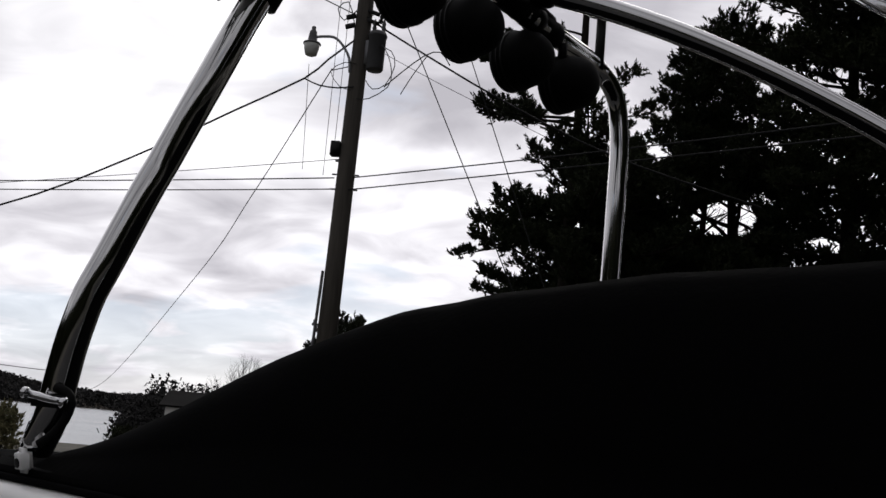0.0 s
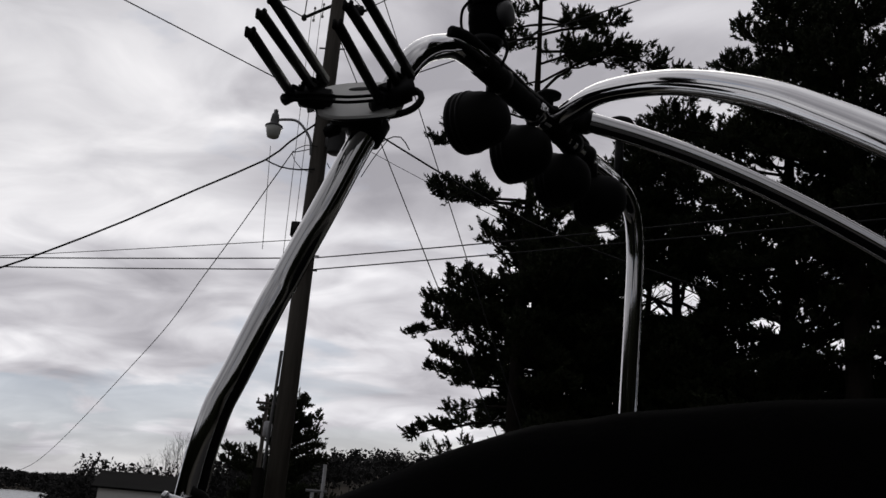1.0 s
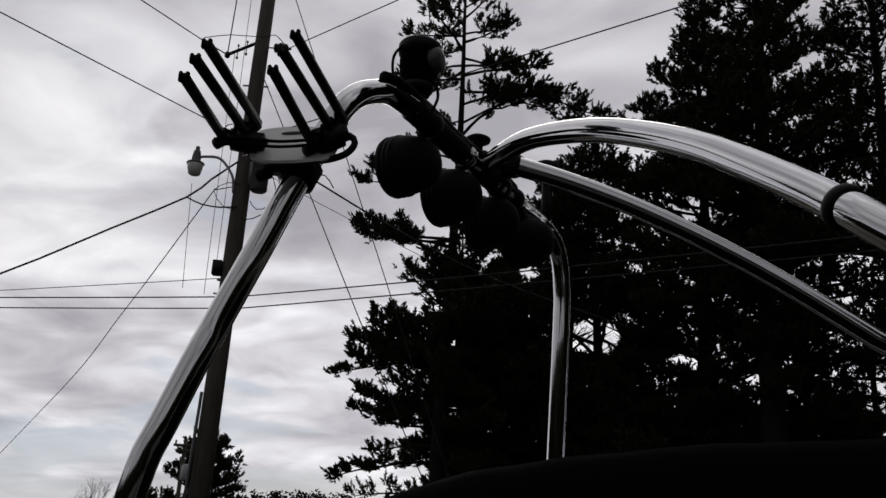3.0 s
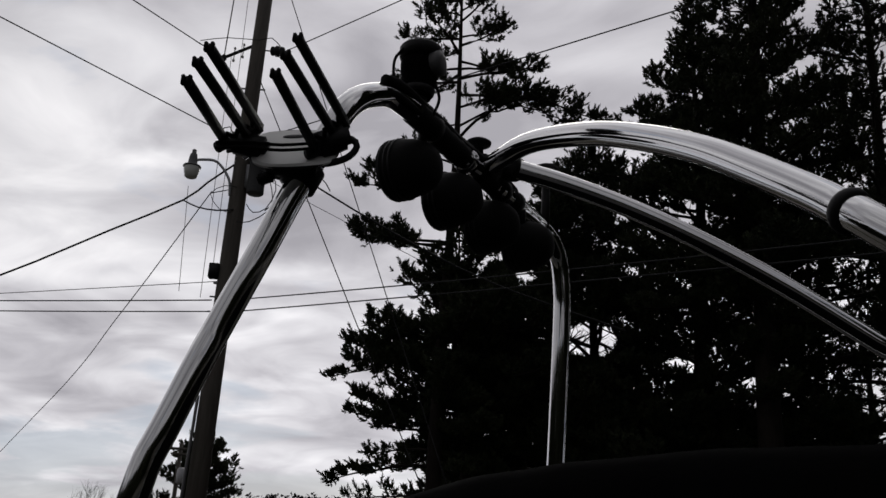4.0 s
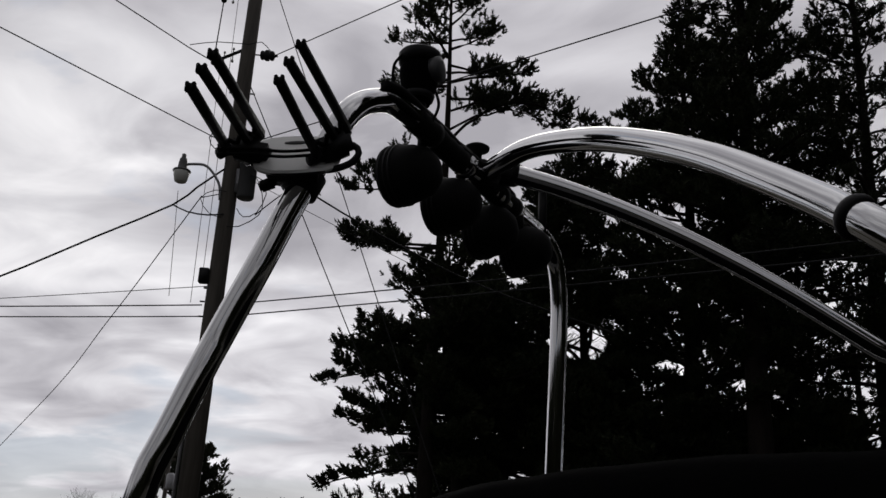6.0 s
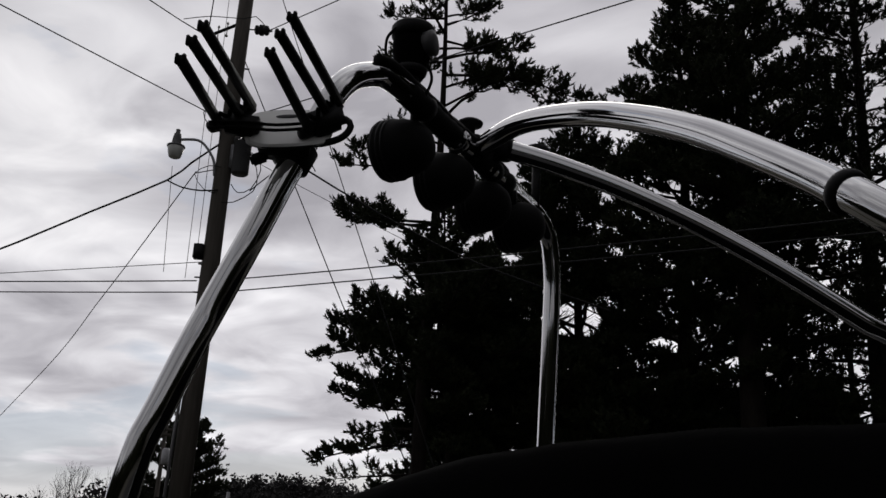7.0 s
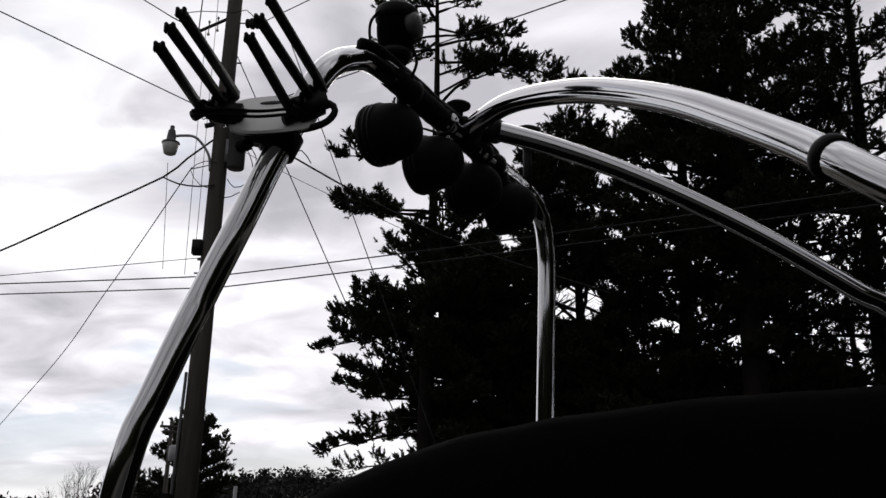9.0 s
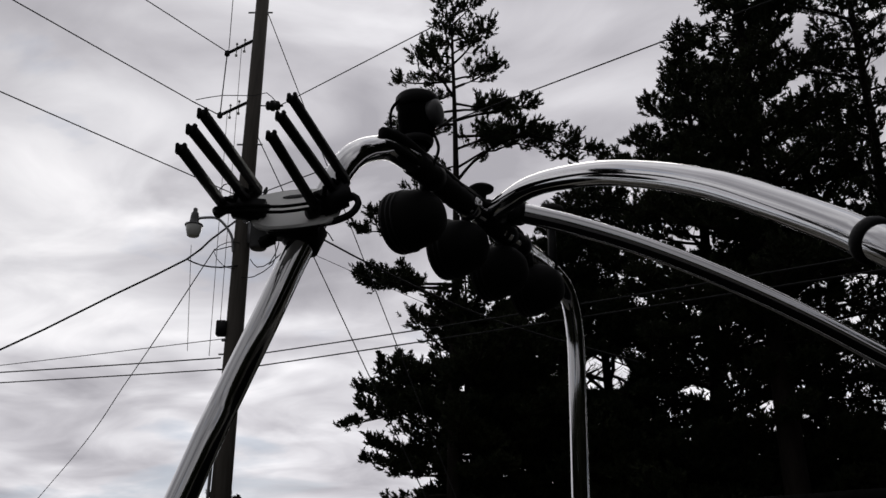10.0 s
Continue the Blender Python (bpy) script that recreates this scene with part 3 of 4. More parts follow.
def build_boat():
    boat = empty("boat", at_boat(1.4, 1.12, 0.55))
    bm = bmesh.new()
    rings = []
    for i in range(45):
        s = -1.0 + 5.45 * i / 44
        hb = max(0.02, half_beam(s))
        bow = max(0, (s - 2.2) / 2.25)
        keel = 0.62 + 0.55 * bow ** 2
        prof = [(-0.93, 1.43), (-1.0, 1.427), (-1.03, 1.417), (-1.09, 1.408), (-1.106, 1.37), (-1.06, 1.22), (-0.95, 0.98 + 0.2 * bow), (-0.82, 0.9 + 0.22 * bow), (0, keel)]
        prof = prof + [(-a, b) for a, b in prof[-2::-1]]
        rings.append([bm.verts.new(at_boat(s, 1.12 + a * hb, b)) for a, b in prof])
    for a, b in zip(rings, rings[1:]):
        for k in range(len(a) - 1):
            bm.faces.new((a[k], a[k + 1], b[k + 1], b[k]))
    for ring in (rings[0], rings[-1]):
        bm.faces.new(ring)
    bmesh.ops.recalc_face_normals(bm, faces=bm.faces)
    part("hull", bm, GELCOAT, boat, "white gelcoat hull")
    for side in (-1, 1):
        path = [at_boat(s, 1.12 + side * 1.106 * half_beam(s), 1.358) for s in np.linspace(-0.98, 4.2, 60)]
        part("rub_rail", tube(path, 0.022, 10), RUBBER, boat, "black rubber rub rail")
        path = [at_boat(s, 1.12 + side * 1.062 * half_beam(s), 1.22) for s in np.linspace(-0.98, 4.2, 60)]
        bm = bmesh.new()
        top = [bm.verts.new(p + Vector((0, 0, 0.05)) + side * ACROSS * 0.022) for p in path]
        low = [bm.verts.new(p - Vector((0, 0, 0.09)) - side * ACROSS * 0.03) for p in path]
        for k in range(len(path) - 1):
            bm.faces.new((top[k], top[k + 1], low[k + 1], low[k]))
        part("stripe", bm, STRIPE, boat, "black hull stripe")
    # foot fitting of the tower and cover snaps on the near gunwale
    m = Matrix.Translation(FITTING) @ Matrix.Rotation(math.atan2(AXIS.y, AXIS.x), 4, "Z") @ pose(0, 0, 0, 14)
    cl = part("foot_fitting", box(m, (0.055, 0.026, 0.058), 0.011), GELCOAT, boat, "white slotted foot fitting")
    part("slot", lathe([(0.0115, -0.004), (0.0115, 0.001), (0.006, 0.0015)], m @ pose(-0.006, -0.0135, -0.004, 90), 14), BLACK_METAL, cl)
    part("base_pad", box(m @ pose(0.03, 0.035, -0.035), (0.15, 0.07, 0.03), 0.008), RUBBER, boat)
    for s, z, r in ((0.06, 1.383, 0.012), (0.69, 1.432, 0.016), (1.35, 1.432, 0.016), (2.0, 1.432, 0.016)):
        part("snap", lathe([(r, 0), (r, 0.006), (r * 0.5, 0.014)], along(at_boat(s, -0.05, z), at_boat(s, -1, z + 0.1)), 12), CHROME, boat, "chrome cover snap")
    tagged(boat, "white ski boat with a black rub rail standing on its trailer", "boat")
    # trailer
    tr = empty("boat_trailer", at_boat(1.4, 1.12, 0))
    for w in (0.55, 1.69):
        part("bunk", box(at_pose(1.5, w, 0.69), (4.4, 0.12, 0.14), 0.01), DARK_WOOD, tr)
        part("rail", box(at_pose(1.7, w, 0.5), (5.4, 0.08, 0.12), 0.01), GALV, tr)
        for s in (0.0, 2.6):
            part("bunk_post", box(at_pose(s, w, 0.6), (0.08, 0.06, 0.12), 0.004), GALV, tr)
    part("axle", tube([at_boat(0.5, 0.05, 0.4), at_boat(0.5, 2.19, 0.4)], 0.035, 10), GALV, tr)
    for w in (0.12, 2.12):
        m = along(at_boat(0.5, w - 0.1, 0.33), at_boat(0.5, w + 0.1, 0.33))
        wh = part("wheel", lathe([(0.19, 0.03), (0.2, 0.0), (0.29, 0.0), (0.33, 0.03), (0.33, 0.17), (0.29, 0.2), (0.2, 0.2), (0.19, 0.17)], m, 28), RUBBER, tr)
        part("rim", lathe([(0.05, 0.02), (0.185, 0.04), (0.185, 0.16), (0.05, 0.18)], m, 20), GALV, wh)
    tagged(tr, "galvanised boat trailer carrying the ski boat", "trailer")


def at_pose(s, w, z):
    return Matrix.Translation(at_boat(s, w, z)) @ Matrix.Rotation(math.atan2(AXIS.y, AXIS.x), 4, "Z")


build_boat()

CREST = [(-1.1, 1.41), (-0.6, 1.425), (-0.3, 1.45), (-0.1, 1.485), (0.0, 1.515), (0.2, 1.585), (0.4, 1.672), (0.6, 1.75), (0.85, 1.832), (1.1, 1.875),
         (1.35, 1.90), (1.6, 1.913), (2.0, 1.915), (2.6, 1.86), (3.4, 1.66), (4.1, 1.5), (4.45, 1.47)]


def crest(s):
    return float(np.interp(s, [c[0] for c in CREST], [c[1] for c in CREST]))


def build_cover():
    bm = bmesh.new()
    rows = []
    S = np.linspace(-1.02, 4.42, 160)
    for s in S:
        hb = max(0.03, half_beam(s)) * 1.03
        cr = (crest(s - 0.08) + crest(s) + crest(s + 0.08)) / 3
        row = [bm.verts.new(at_boat(s, 1.12 - hb - 0.008, 1.423)), bm.verts.new(at_boat(s, 1.12 - hb - 0.004, 1.45))]
        n = 46
        for k in range(n + 1):
            u = -1 + 2 * k / n
            e = (1 - abs(u)) * hb  # distance in from the edge
            t = min(1, e / 0.27)
            rise = math.sin(t * math.pi / 2) ** 0.85
            z = 1.445 + (cr - 1.445) * rise
            wr = 0.008 * noise.noise((s * 2.2, u * 3, 0)) + 0.004 * noise.noise((s * 9, u * 6, 3)) + 0.006 * math.sin(s * 7 + u * 2) * (1 - t)
            row.append(bm.verts.new(at_boat(s, 1.12 + u * hb, z + wr * min(1, e * 9))))
        row += [bm.verts.new(at_boat(s, 1.12 + hb + 0.004, 1.45)), bm.verts.new(at_boat(s, 1.12 + hb + 0.008, 1.423))]
        rows.append(row)
    for a, b in zip(rows, rows[1:]):
        for k in range(len(a) - 1):
            bm.faces.new((a[k], b[k], b[k + 1], a[k + 1]))
    bmesh.ops.solidify(bm, geom=bm.faces[:], thickness=0.003)
    c = part("boat_cover", bm, CLOTH)
    hem = tube([at_boat(s, 1.12 - half_beam(s) * 1.03 - 0.012, 1.426) for s in np.linspace(-1.0, 4.2, 80)], 0.008, 8)
    part("hem", hem, CLOTH, c)
    seam = tube([at_boat(s, 0.34, crest(s) + 0.002) for s in np.linspace(-0.3, 3.4, 90)], 0.005, 6)
    part("seam", seam, CLOTH, c)
    tagged(c, "black fabric boat cover stretched over the windshield", "boat cover")


build_cover()

# ---- wakeboard tower ----
R = 0.039      # front legs
RH = 0.04      # main hoop
NEAR_LEG = [(-0.811, 2.541, 1.496), (-0.773, 2.515, 1.566), (-0.761, 2.51, 1.644), (-0.749, 2.505, 1.731), (-0.735, 2.503, 1.802), (-0.72, 2.505, 1.869), (-0.691, 2.51, 1.949), (-0.631, 2.528, 2.132), (-0.602, 2.539, 2.214), (-0.57, 2.541, 2.296), (-0.536, 2.541, 2.38), (-0.505, 2.546, 2.462), (-0.473, 2.554, 2.552), (-0.438, 2.565, 2.649)]
CROSSBAR = [(-0.352, 2.59, 2.865), (-0.329, 2.61, 2.931), (-0.3, 2.65, 2.996), (-0.26, 2.72, 3.057), (-0.203, 2.83, 3.116), (-0.128, 2.919, 3.11), (-0.011, 3.148, 3.11), (0.126, 3.403, 3.11), (0.28, 3.697, 3.11)]
FAR_LEG = [(0.44, 4.13, 3.174), (0.537, 4.26, 3.091), (0.57, 4.3, 2.896), (0.571, 4.32, 2.603), (0.565, 4.36, 2.095), (0.56, 4.42, 1.43)]
NEAR_ARC = [(0.152, 3.405, 3.129), (0.204, 3.278, 3.122), (0.272, 3.111, 3.103), (0.35, 2.921, 3.047), (0.458, 2.659, 2.943), (0.559, 2.415, 2.819), (0.651, 2.192, 2.686), (0.726, 2.009, 2.555), (0.788, 1.857, 2.439), (0.813, 1.797, 2.389), (0.843, 1.723, 2.329)]
FAR_ARC = [(0.251, 3.48, 3.171), (0.466, 3.48, 3.115), (0.691, 3.48, 3.041), (0.912, 3.48, 2.951), (1.129, 3.48, 2.848), (1.342, 3.48, 2.734), (1.549, 3.48, 2.611), (1.671, 3.48, 2.538), (1.782, 3.48, 2.484)]


def ring_at(path, d, r, width, bm=None):
    """A collar round a bar at the point d of the path (index)."""
    a, b = Vector(path[d]), Vector(path[d + 1])
    v = (b - a).normalized() * width / 2
    return lathe([(r - 0.006, 0), (r, 0.004), (r + 0.003, width / 2), (r, width - 0.004), (r - 0.006, width)], along(a - v, a + v), 24, bm)


def build_tower():
    tw = empty("wakeboard_tower", NEAR_LEG[0])
    hoop = smooth_path(NEAR_LEG + CROSSBAR + FAR_LEG, 0.025)
    part("main_hoop", tube(hoop, RH, 24), STEEL, tw, "polished steel main hoop")
    near = smooth_path(NEAR_ARC + [at_boat(2.02, 0.1, 2.12), at_boat(2.2, 0.06, 1.8), at_boat(2.26, 0.05, 1.43)], 0.025)
    part("front_leg", tube(near, R, 24), STEEL, tw, "polished steel arched front leg")
    far = smooth_path(FAR_ARC + [at_boat(1.86, 2.13, 2.3), at_boat(2.02, 2.16, 1.95), at_boat(2.08, 2.17, 1.43)], 0.025)
    part("front_leg", tube(far, R, 24), STEEL, tw, "polished steel arched front leg")
    # black wiring looms tied along the crossbar, thick enough to darken its steel
    cross = smooth_path(CROSSBAR, 0.03)
    for k, (up, fwd, r) in enumerate(((0.6, -0.85, 0.019), (-0.25, -1.0, 0.016), (0.95, -0.3, 0.015))):
        pts = [Vector(q) + (Vector((0, 0, up)) + Vector((0, fwd, 0))).normalized() * (RH + r * 0.7 + 0.004 * math.sin(n * 0.7 + k)) for n, q in enumerate(cross[int(len(cross) * 0.24):])]
        part("wiring_loom", tube(pts, r, 8), RUBBER, tw, "black wiring loom tied to the crossbar")
    # black wraps added for the crossbar's dark reflections, bare steel between them
    for a, b in ((0.34, 0.63), (0.71, 1.0)):
        piece = cross[int(len(cross) * a):max(int(len(cross) * b), 2)]
        part("shade_wrap", tube(piece, lambda u: RH + 0.005 + 0.0015 * math.sin(u * 40), 20), RUBBER, tw, "black wrap added to darken the crossbar")
    # collar on the near front leg
    i = min(range(len(near)), key=lambda k: (near[k] - Vector(COLLAR)).length)
    part("collar", ring_at(near, i, R + 0.008, 0.03), BLACK_METAL, tw, "black clamp collar")
    # junction blocks where the front legs meet the crossbar
    j = Vector(NEAR_ARC[0])
    k = Vector(FAR_ARC[0])
    bar = (Vector(CROSSBAR[-1]) - Vector(CROSSBAR[0])).normalized()
    for p in (j, k):
        part("junction", lathe([(0.044, 0), (0.051, 0.01), (0.051, 0.09), (0.044, 0.10)], along(p - bar * 0.05, p + bar * 0.05), 20), BLACK_METAL, tw, "black clamp block")
    # feet with hinge pins
    for foot, outward in ((hoop[-1], 1), (near[-1], -1), (far[-1], 1)):
        f = Vector(foot)
        part("foot", lathe([(0.062, -0.035), (0.062, -0.015), (0.05, 0.0), (0.046, 0.07), (0.042, 0.075)], Matrix.Translation(f), 20), BLACK_METAL, tw, "black tower foot")
    a, b = Vector(PIN[0]), Vector(PIN[1])
    q = (b - a).normalized()
    pin = part("hinge_pin", tube([a, b], 0.0095, 12), CHROME, tw, "chrome hinge pin")
    for e, d in ((a, -q), (b, q)):
        part("pin_head", lathe([(0.0095, 0), (0.014, 0.003), (0.014, 0.012), (0.008, 0.016)], along(e - d * 0.01, e + d), 14), CHROME, pin)
    part("pin_lug", box(Matrix.Translation((a + b) / 2 + Vector((0, 0.018, -0.006))), ((b - a).length * 0.8, 0.03, 0.03), 0.006), BLACK_METAL, tw)
    part("release_lever", tube(smooth_path(LEVER, 0.015), 0.011, 10), RUBBER, tw, "black looped release lever")
    # rope knob on the crossbar
    kp = Vector(KNOB) - Vector((0, 0, 0.02))
    part("tow_knob", lathe([(0.02, -0.09), (0.02, -0.012), (0.048, -0.006), (0.05, 0.004), (0.036, 0.013), (0.01, 0.016)], Matrix.Translation(kp), 20), BLACK_METAL, tw, "black tow-rope knob")
    b = Vector(BOLT)
    part("bolt", lathe([(0.009, -0.02), (0.009, 0.0), (0.006, 0.006)], Matrix.Translation(b), 10), CHROME, tw)
    tagged(tw, "polished stainless wakeboard tower with two arched front legs", "boat tower")


COLLAR, (*PIN, LEVER, _), KNOB, BOLT = ((0.829, 1.79, 2.375), ((-0.804, 2.436, 1.621), (-0.7, 2.436, 1.605), [(-0.742, 2.46, 1.64), (-0.71, 2.46, 1.629), (-0.697, 2.46, 1.606), (-0.706, 2.46, 1.568), (-0.73, 2.46, 1.532), (-0.76, 2.46, 1.507)], (-0.79, 2.46, 1.468)), (0.115, 3.4, 3.25), (0.625, 2.255, 2.763))
build_tower()


def build_speakers():
    made = []
    face = -AXIS
    for p in SPEAKERS:
        c = Vector(p)
        sp = empty("tower_speaker", c)
        m = along(c + face * 0.09, c - face * 0.12) @ Matrix.Scale(0.91, 4)
        part("can", lathe([(0.105, 0.0), (0.117, 0.004), (0.119, 0.03), (0.117, 0.07), (0.11, 0.12), (0.094, 0.165), (0.066, 0.195), (0.03, 0.208), (0.005, 0.21)], m, 32), RUBBER, sp, "black rounded speaker can")
        for d in (0.012, 0.034, 0.056):
            part("ring", lathe([(0.112, d), (0.122, d + 0.003), (0.122, d + 0.009), (0.112, d + 0.012)], m, 32), BLACK_METAL, sp)
        part("grille", lathe([(0.098, -0.004), (0.06, -0.012), (0.01, -0.016), (0.005, -0.01), (0.09, 0.004)], m, 32), BLACK_METAL, sp)
        top = bar_point(c)
        part("bracket", box(Matrix.Translation((c + top) / 2 + Vector((0, 0, 0.045))) @ Matrix.Rotation(math.atan2(ACROSS.y, ACROSS.x), 4, "Z"), (0.03, 0.03, 0.1), 0.006), BLACK_METAL, sp)
        part("clamp", lathe([(RH, 0), (RH + 0.008, 0.004), (RH + 0.008, 0.041), (RH, 0.045)], along(top - BAR * 0.022, top + BAR * 0.022), 20), CHROME if p is SPEAKERS[1] else BLACK_METAL, sp)
        tagged(sp, "round black tower speaker clamped under the crossbar", "speaker", group="tower speakers")


BAR = (Vector(CROSSBAR[-1]) - Vector(CROSSBAR[1])).normalized()


def bar_point(c):
    path = smooth_path(CROSSBAR, 0.01)
    return min(path, key=lambda q: (Vector(q) - c).length)


SPEAKERS = [(-0.12, 3.065, 2.965), (0.036, 3.32, 2.958), (0.2, 3.585, 2.96), (0.365, 3.8, 2.96)]
build_speakers()


def build_pod(at):
    p = Vector(at)
    pod = empty("tower_spotlight", p - Vector((0, 0, 0.11)))
    part("mount", lathe([(0.03, -0.13), (0.028, -0.1), (0.03, -0.06), (0.052, -0.045), (0.056, -0.03)], Matrix.Translation(p), 18), BLACK_METAL, pod)
    part("body", lathe([(0.042, -0.06), (0.052, -0.03), (0.063, 0.03), (0.065, 0.06), (0.056, 0.078)], Matrix.Translation(p), 24), CLOTH, pod, "black soft spotlight hood")
    part("cap", lathe([(0.054, 0.076), (0.07, 0.082), (0.072, 0.112), (0.066, 0.12), (0.01, 0.123)], Matrix.Translation(p), 24), BLACK_METAL, pod, "black cap")
    part("lamp_face", lathe([(0.03, 0.0), (0.036, 0.005), (0.036, 0.03), (0.02, 0.035)], along(p + Vector((0.04, -0.02, 0.052)), p + Vector((0.3, -0.14, 0.06))) @ Matrix.Scale(1.15, 4), 20), CAN, pod, "grey lamp face")
    strap = smooth_path([p + Vector((-0.05, -0.04, 0.1)), p + Vector((-0.082, -0.03, 0.06)), p + Vector((-0.08, -0.02, 0.0)), p + Vector((-0.05, -0.02, -0.03))], 0.01)
    part("strap", tube(strap, 0.005, 8), RUBBER, pod)
    strap = smooth_path([p + Vector((0.055, -0.03, -0.02)), p + Vector((0.07, -0.02, -0.07)), p + Vector((0.05, -0.01, -0.13))], 0.01)
    part("strap", tube(strap, 0.005, 8), RUBBER, pod)
    for dx, dz in ((-0.065, -0.055), (-0.045, -0.085)):
        part("knob", lathe([(0.012, 0), (0.024, 0.004), (0.024, 0.02), (0.012, 0.026)], along(p + Vector((dx + 0.02, -0.02, dz)), p + Vector((dx - 0.1, -0.08, dz))), 16), RUBBER, pod)
    pod.scale = (1.07, 1.07, 1.1)
    tagged(pod, "black hooded spotlight standing on the tower crossbar", "spotlight")


POD = (-0.118, 2.97, 3.241)
build_pod(POD)


def build_dome(x, y, top):
    """Small all-round light on a thin stem over the far end of the crossbar."""
    dome = empty("tower_light", (x, y, 3.17))
    m = Matrix.Translation((x, y, top))
    part("stem", tube([(x, y, 3.15), (x, y, top - 0.06)], 0.02, 12), BLACK_METAL, dome)
    part("base_ring", lathe([(0.05, -0.075), (0.072, -0.072), (0.074, -0.056), (0.066, -0.052)], m, 24), BLACK_METAL, dome)
    part("dome", lathe([(0.068, -0.054), (0.067, -0.035), (0.056, -0.014), (0.034, -0.003), (0.008, 0.0)], m, 24), RUBBER, dome, "black domed cap")
    tagged(dome, "small black domed light on the far end of the crossbar", "light")


build_dome(0.462, 4.12, 3.475)


def build_rack():
    rack = empty("board_rack", RACK_CLAMP)
    for base, tip in zip(FORK_BASE, FORK_TIP):
        a, b = Vector(base), Vector(tip)
        v = (b - a).normalized()
        m = along(a - v * 0.03, b)
        length = (b - a).length + 0.03
        arm = part("arm", box(m @ pose(0, 0, length / 2), (0.021, 0.026, length), 0.004), BLACK_METAL, rack)
        for dx in (-0.008, 0.008):
            part("end_cap", box(m @ pose(dx, 0, length + 0.002), (0.009, 0.026, 0.012), 0.002), RUBBER, arm)
    for g in (0, 3):
        pts = [Vector(p) for p in FORK_BASE[g:g + 3]]
        v = (Vector(FORK_TIP[g]) - pts[0]).normalized()
        body = tube(smooth_path([pts[0] - v * 0.02 - Vector((0.02, 0, 0.02)), pts[0] - v * 0.035, pts[1] - v * 0.035, pts[2] - v * 0.03], 0.01), 0.016, 12)
        part("fork_body", body, BLACK_METAL, rack)
        for i in (0, 1):
            c = (pts[i] + pts[i + 1]) / 2
            side = (pts[i + 1] - pts[i])
            loop = smooth_path([pts[i] + v * 0.03 + side * 0.25, c - v * 0.005, pts[i + 1] + v * 0.03 - side * 0.25], 0.008)
            part("slot_pad", tube(loop, 0.007, 8), RUBBER, rack)
    # oval base plate
    c, ux, uy = Vector(PLATE_C), Vector(PLATE_X), Vector(PLATE_Y)
    nrm = ux.cross(uy).normalized()
    bm = bmesh.new()
    ringA, ringB, ringC, ringD = [], [], [], []
    for k in range(40):
        a = 2 * math.pi * k / 40
        ca, sa = math.cos(a), math.sin(a)
        e = 2 / 3.4
        p = c + ux * math.copysign(abs(ca) ** e, ca) + uy * math.copysign(abs(sa) ** e, sa)
        q = c + (p - c) * 0.93
        ringA.append(bm.verts.new(q + nrm * 0.008))
        ringB.append(bm.verts.new(p + nrm * 0.003))
        ringC.append(bm.verts.new(p - nrm * 0.003))
        ringD.append(bm.verts.new(q - nrm * 0.008))
    for A, B in ((ringA, ringB), (ringB, ringC), (ringC, ringD)):
        for k in range(40):
            bm.faces.new((A[k], A[(k + 1) % 40], B[(k + 1) % 40], B[k]))
    bm.faces.new(ringA[::-1])
    bm.faces.new(ringD)
    bmesh.ops.recalc_face_normals(bm, faces=bm.faces)
    plate = part("base_plate", bm, PLATE, rack, "white oval base plate", smooth=False)
    rim = [c + ux * 1.02 * math.copysign(abs(math.cos(a)) ** 0.77, math.cos(a)) + uy * 1.02 * math.copysign(abs(math.sin(a)) ** 0.77, math.sin(a)) for a in np.linspace(0, 2 * math.pi, 49)]
    part("rim", tube(rim, 0.0035, 8, caps=False), BLACK_METAL, plate)
    turn = Matrix((ux.normalized(), uy.normalized(), nrm)).transposed().to_4x4()
    for a, b, w, h in ((0.05, 0.55, 0.035, 0.009), (0.62, -0.5, 0.028, 0.009)):
        for sgn in (-1, 1):
            slot = bmesh.new()
            lathe([(1.0, 0.0), (1.0, 0.0016), (0.9, 0.002)], Matrix.Translation(c + ux * a + uy * b + nrm * sgn * 0.0085) @ turn @ Matrix.Diagonal((w, h, sgn, 1)), 24, slot)
            bmesh.ops.recalc_face_normals(slot, faces=slot.faces)
            part("slot", slot, BLACK_METAL, plate, "dark slot")
    for dx in (0.0, 0.05):
        part("hinge_bolt", lathe([(0.004, -0.004), (0.011, -0.003), (0.011, 0.004), (0.005, 0.006)], along(c - ux * (0.95 + dx * 3) - uy * 0.25, c - ux * (0.95 + dx * 3) - uy * 0.25 + Vector((0, -1, -0.3))), 14), CHROME, rack)
    # tapered carriers under the two forks
    for mid, wide, deep, tilt in ((Vector((-0.562, 2.45, 2.738)), 0.125, 0.06, 6), (Vector((-0.33, 2.468, 2.774)), 0.115, 0.075, -24)):
        bm = box(Matrix.Translation(mid) @ Matrix.Rotation(radians(tilt), 4, "Y"), (wide, 0.05, deep), 0.014)
        for v_ in bm.verts:  # narrower below
            k = (mid.z - v_.co.z) / deep
            v_.co.x += (mid.x - v_.co.x) * 0.35 * max(0, k + 0.2)
        part("carrier", bm, BLACK_METAL, rack, "black tapered fork carrier")
    # clamp round the tower leg
    cl = Vector(RACK_CLAMP)
    legs = [Vector(p) for p in NEAR_LEG]
    v = (legs[-1] - legs[-2]).normalized()
    part("leg_clamp", lathe([(RH, 0), (RH + 0.016, 0.006), (RH + 0.018, 0.075), (RH + 0.008, 0.085)], along(cl - v * 0.02, cl + v * 0.1), 20), BLACK_METAL, rack)
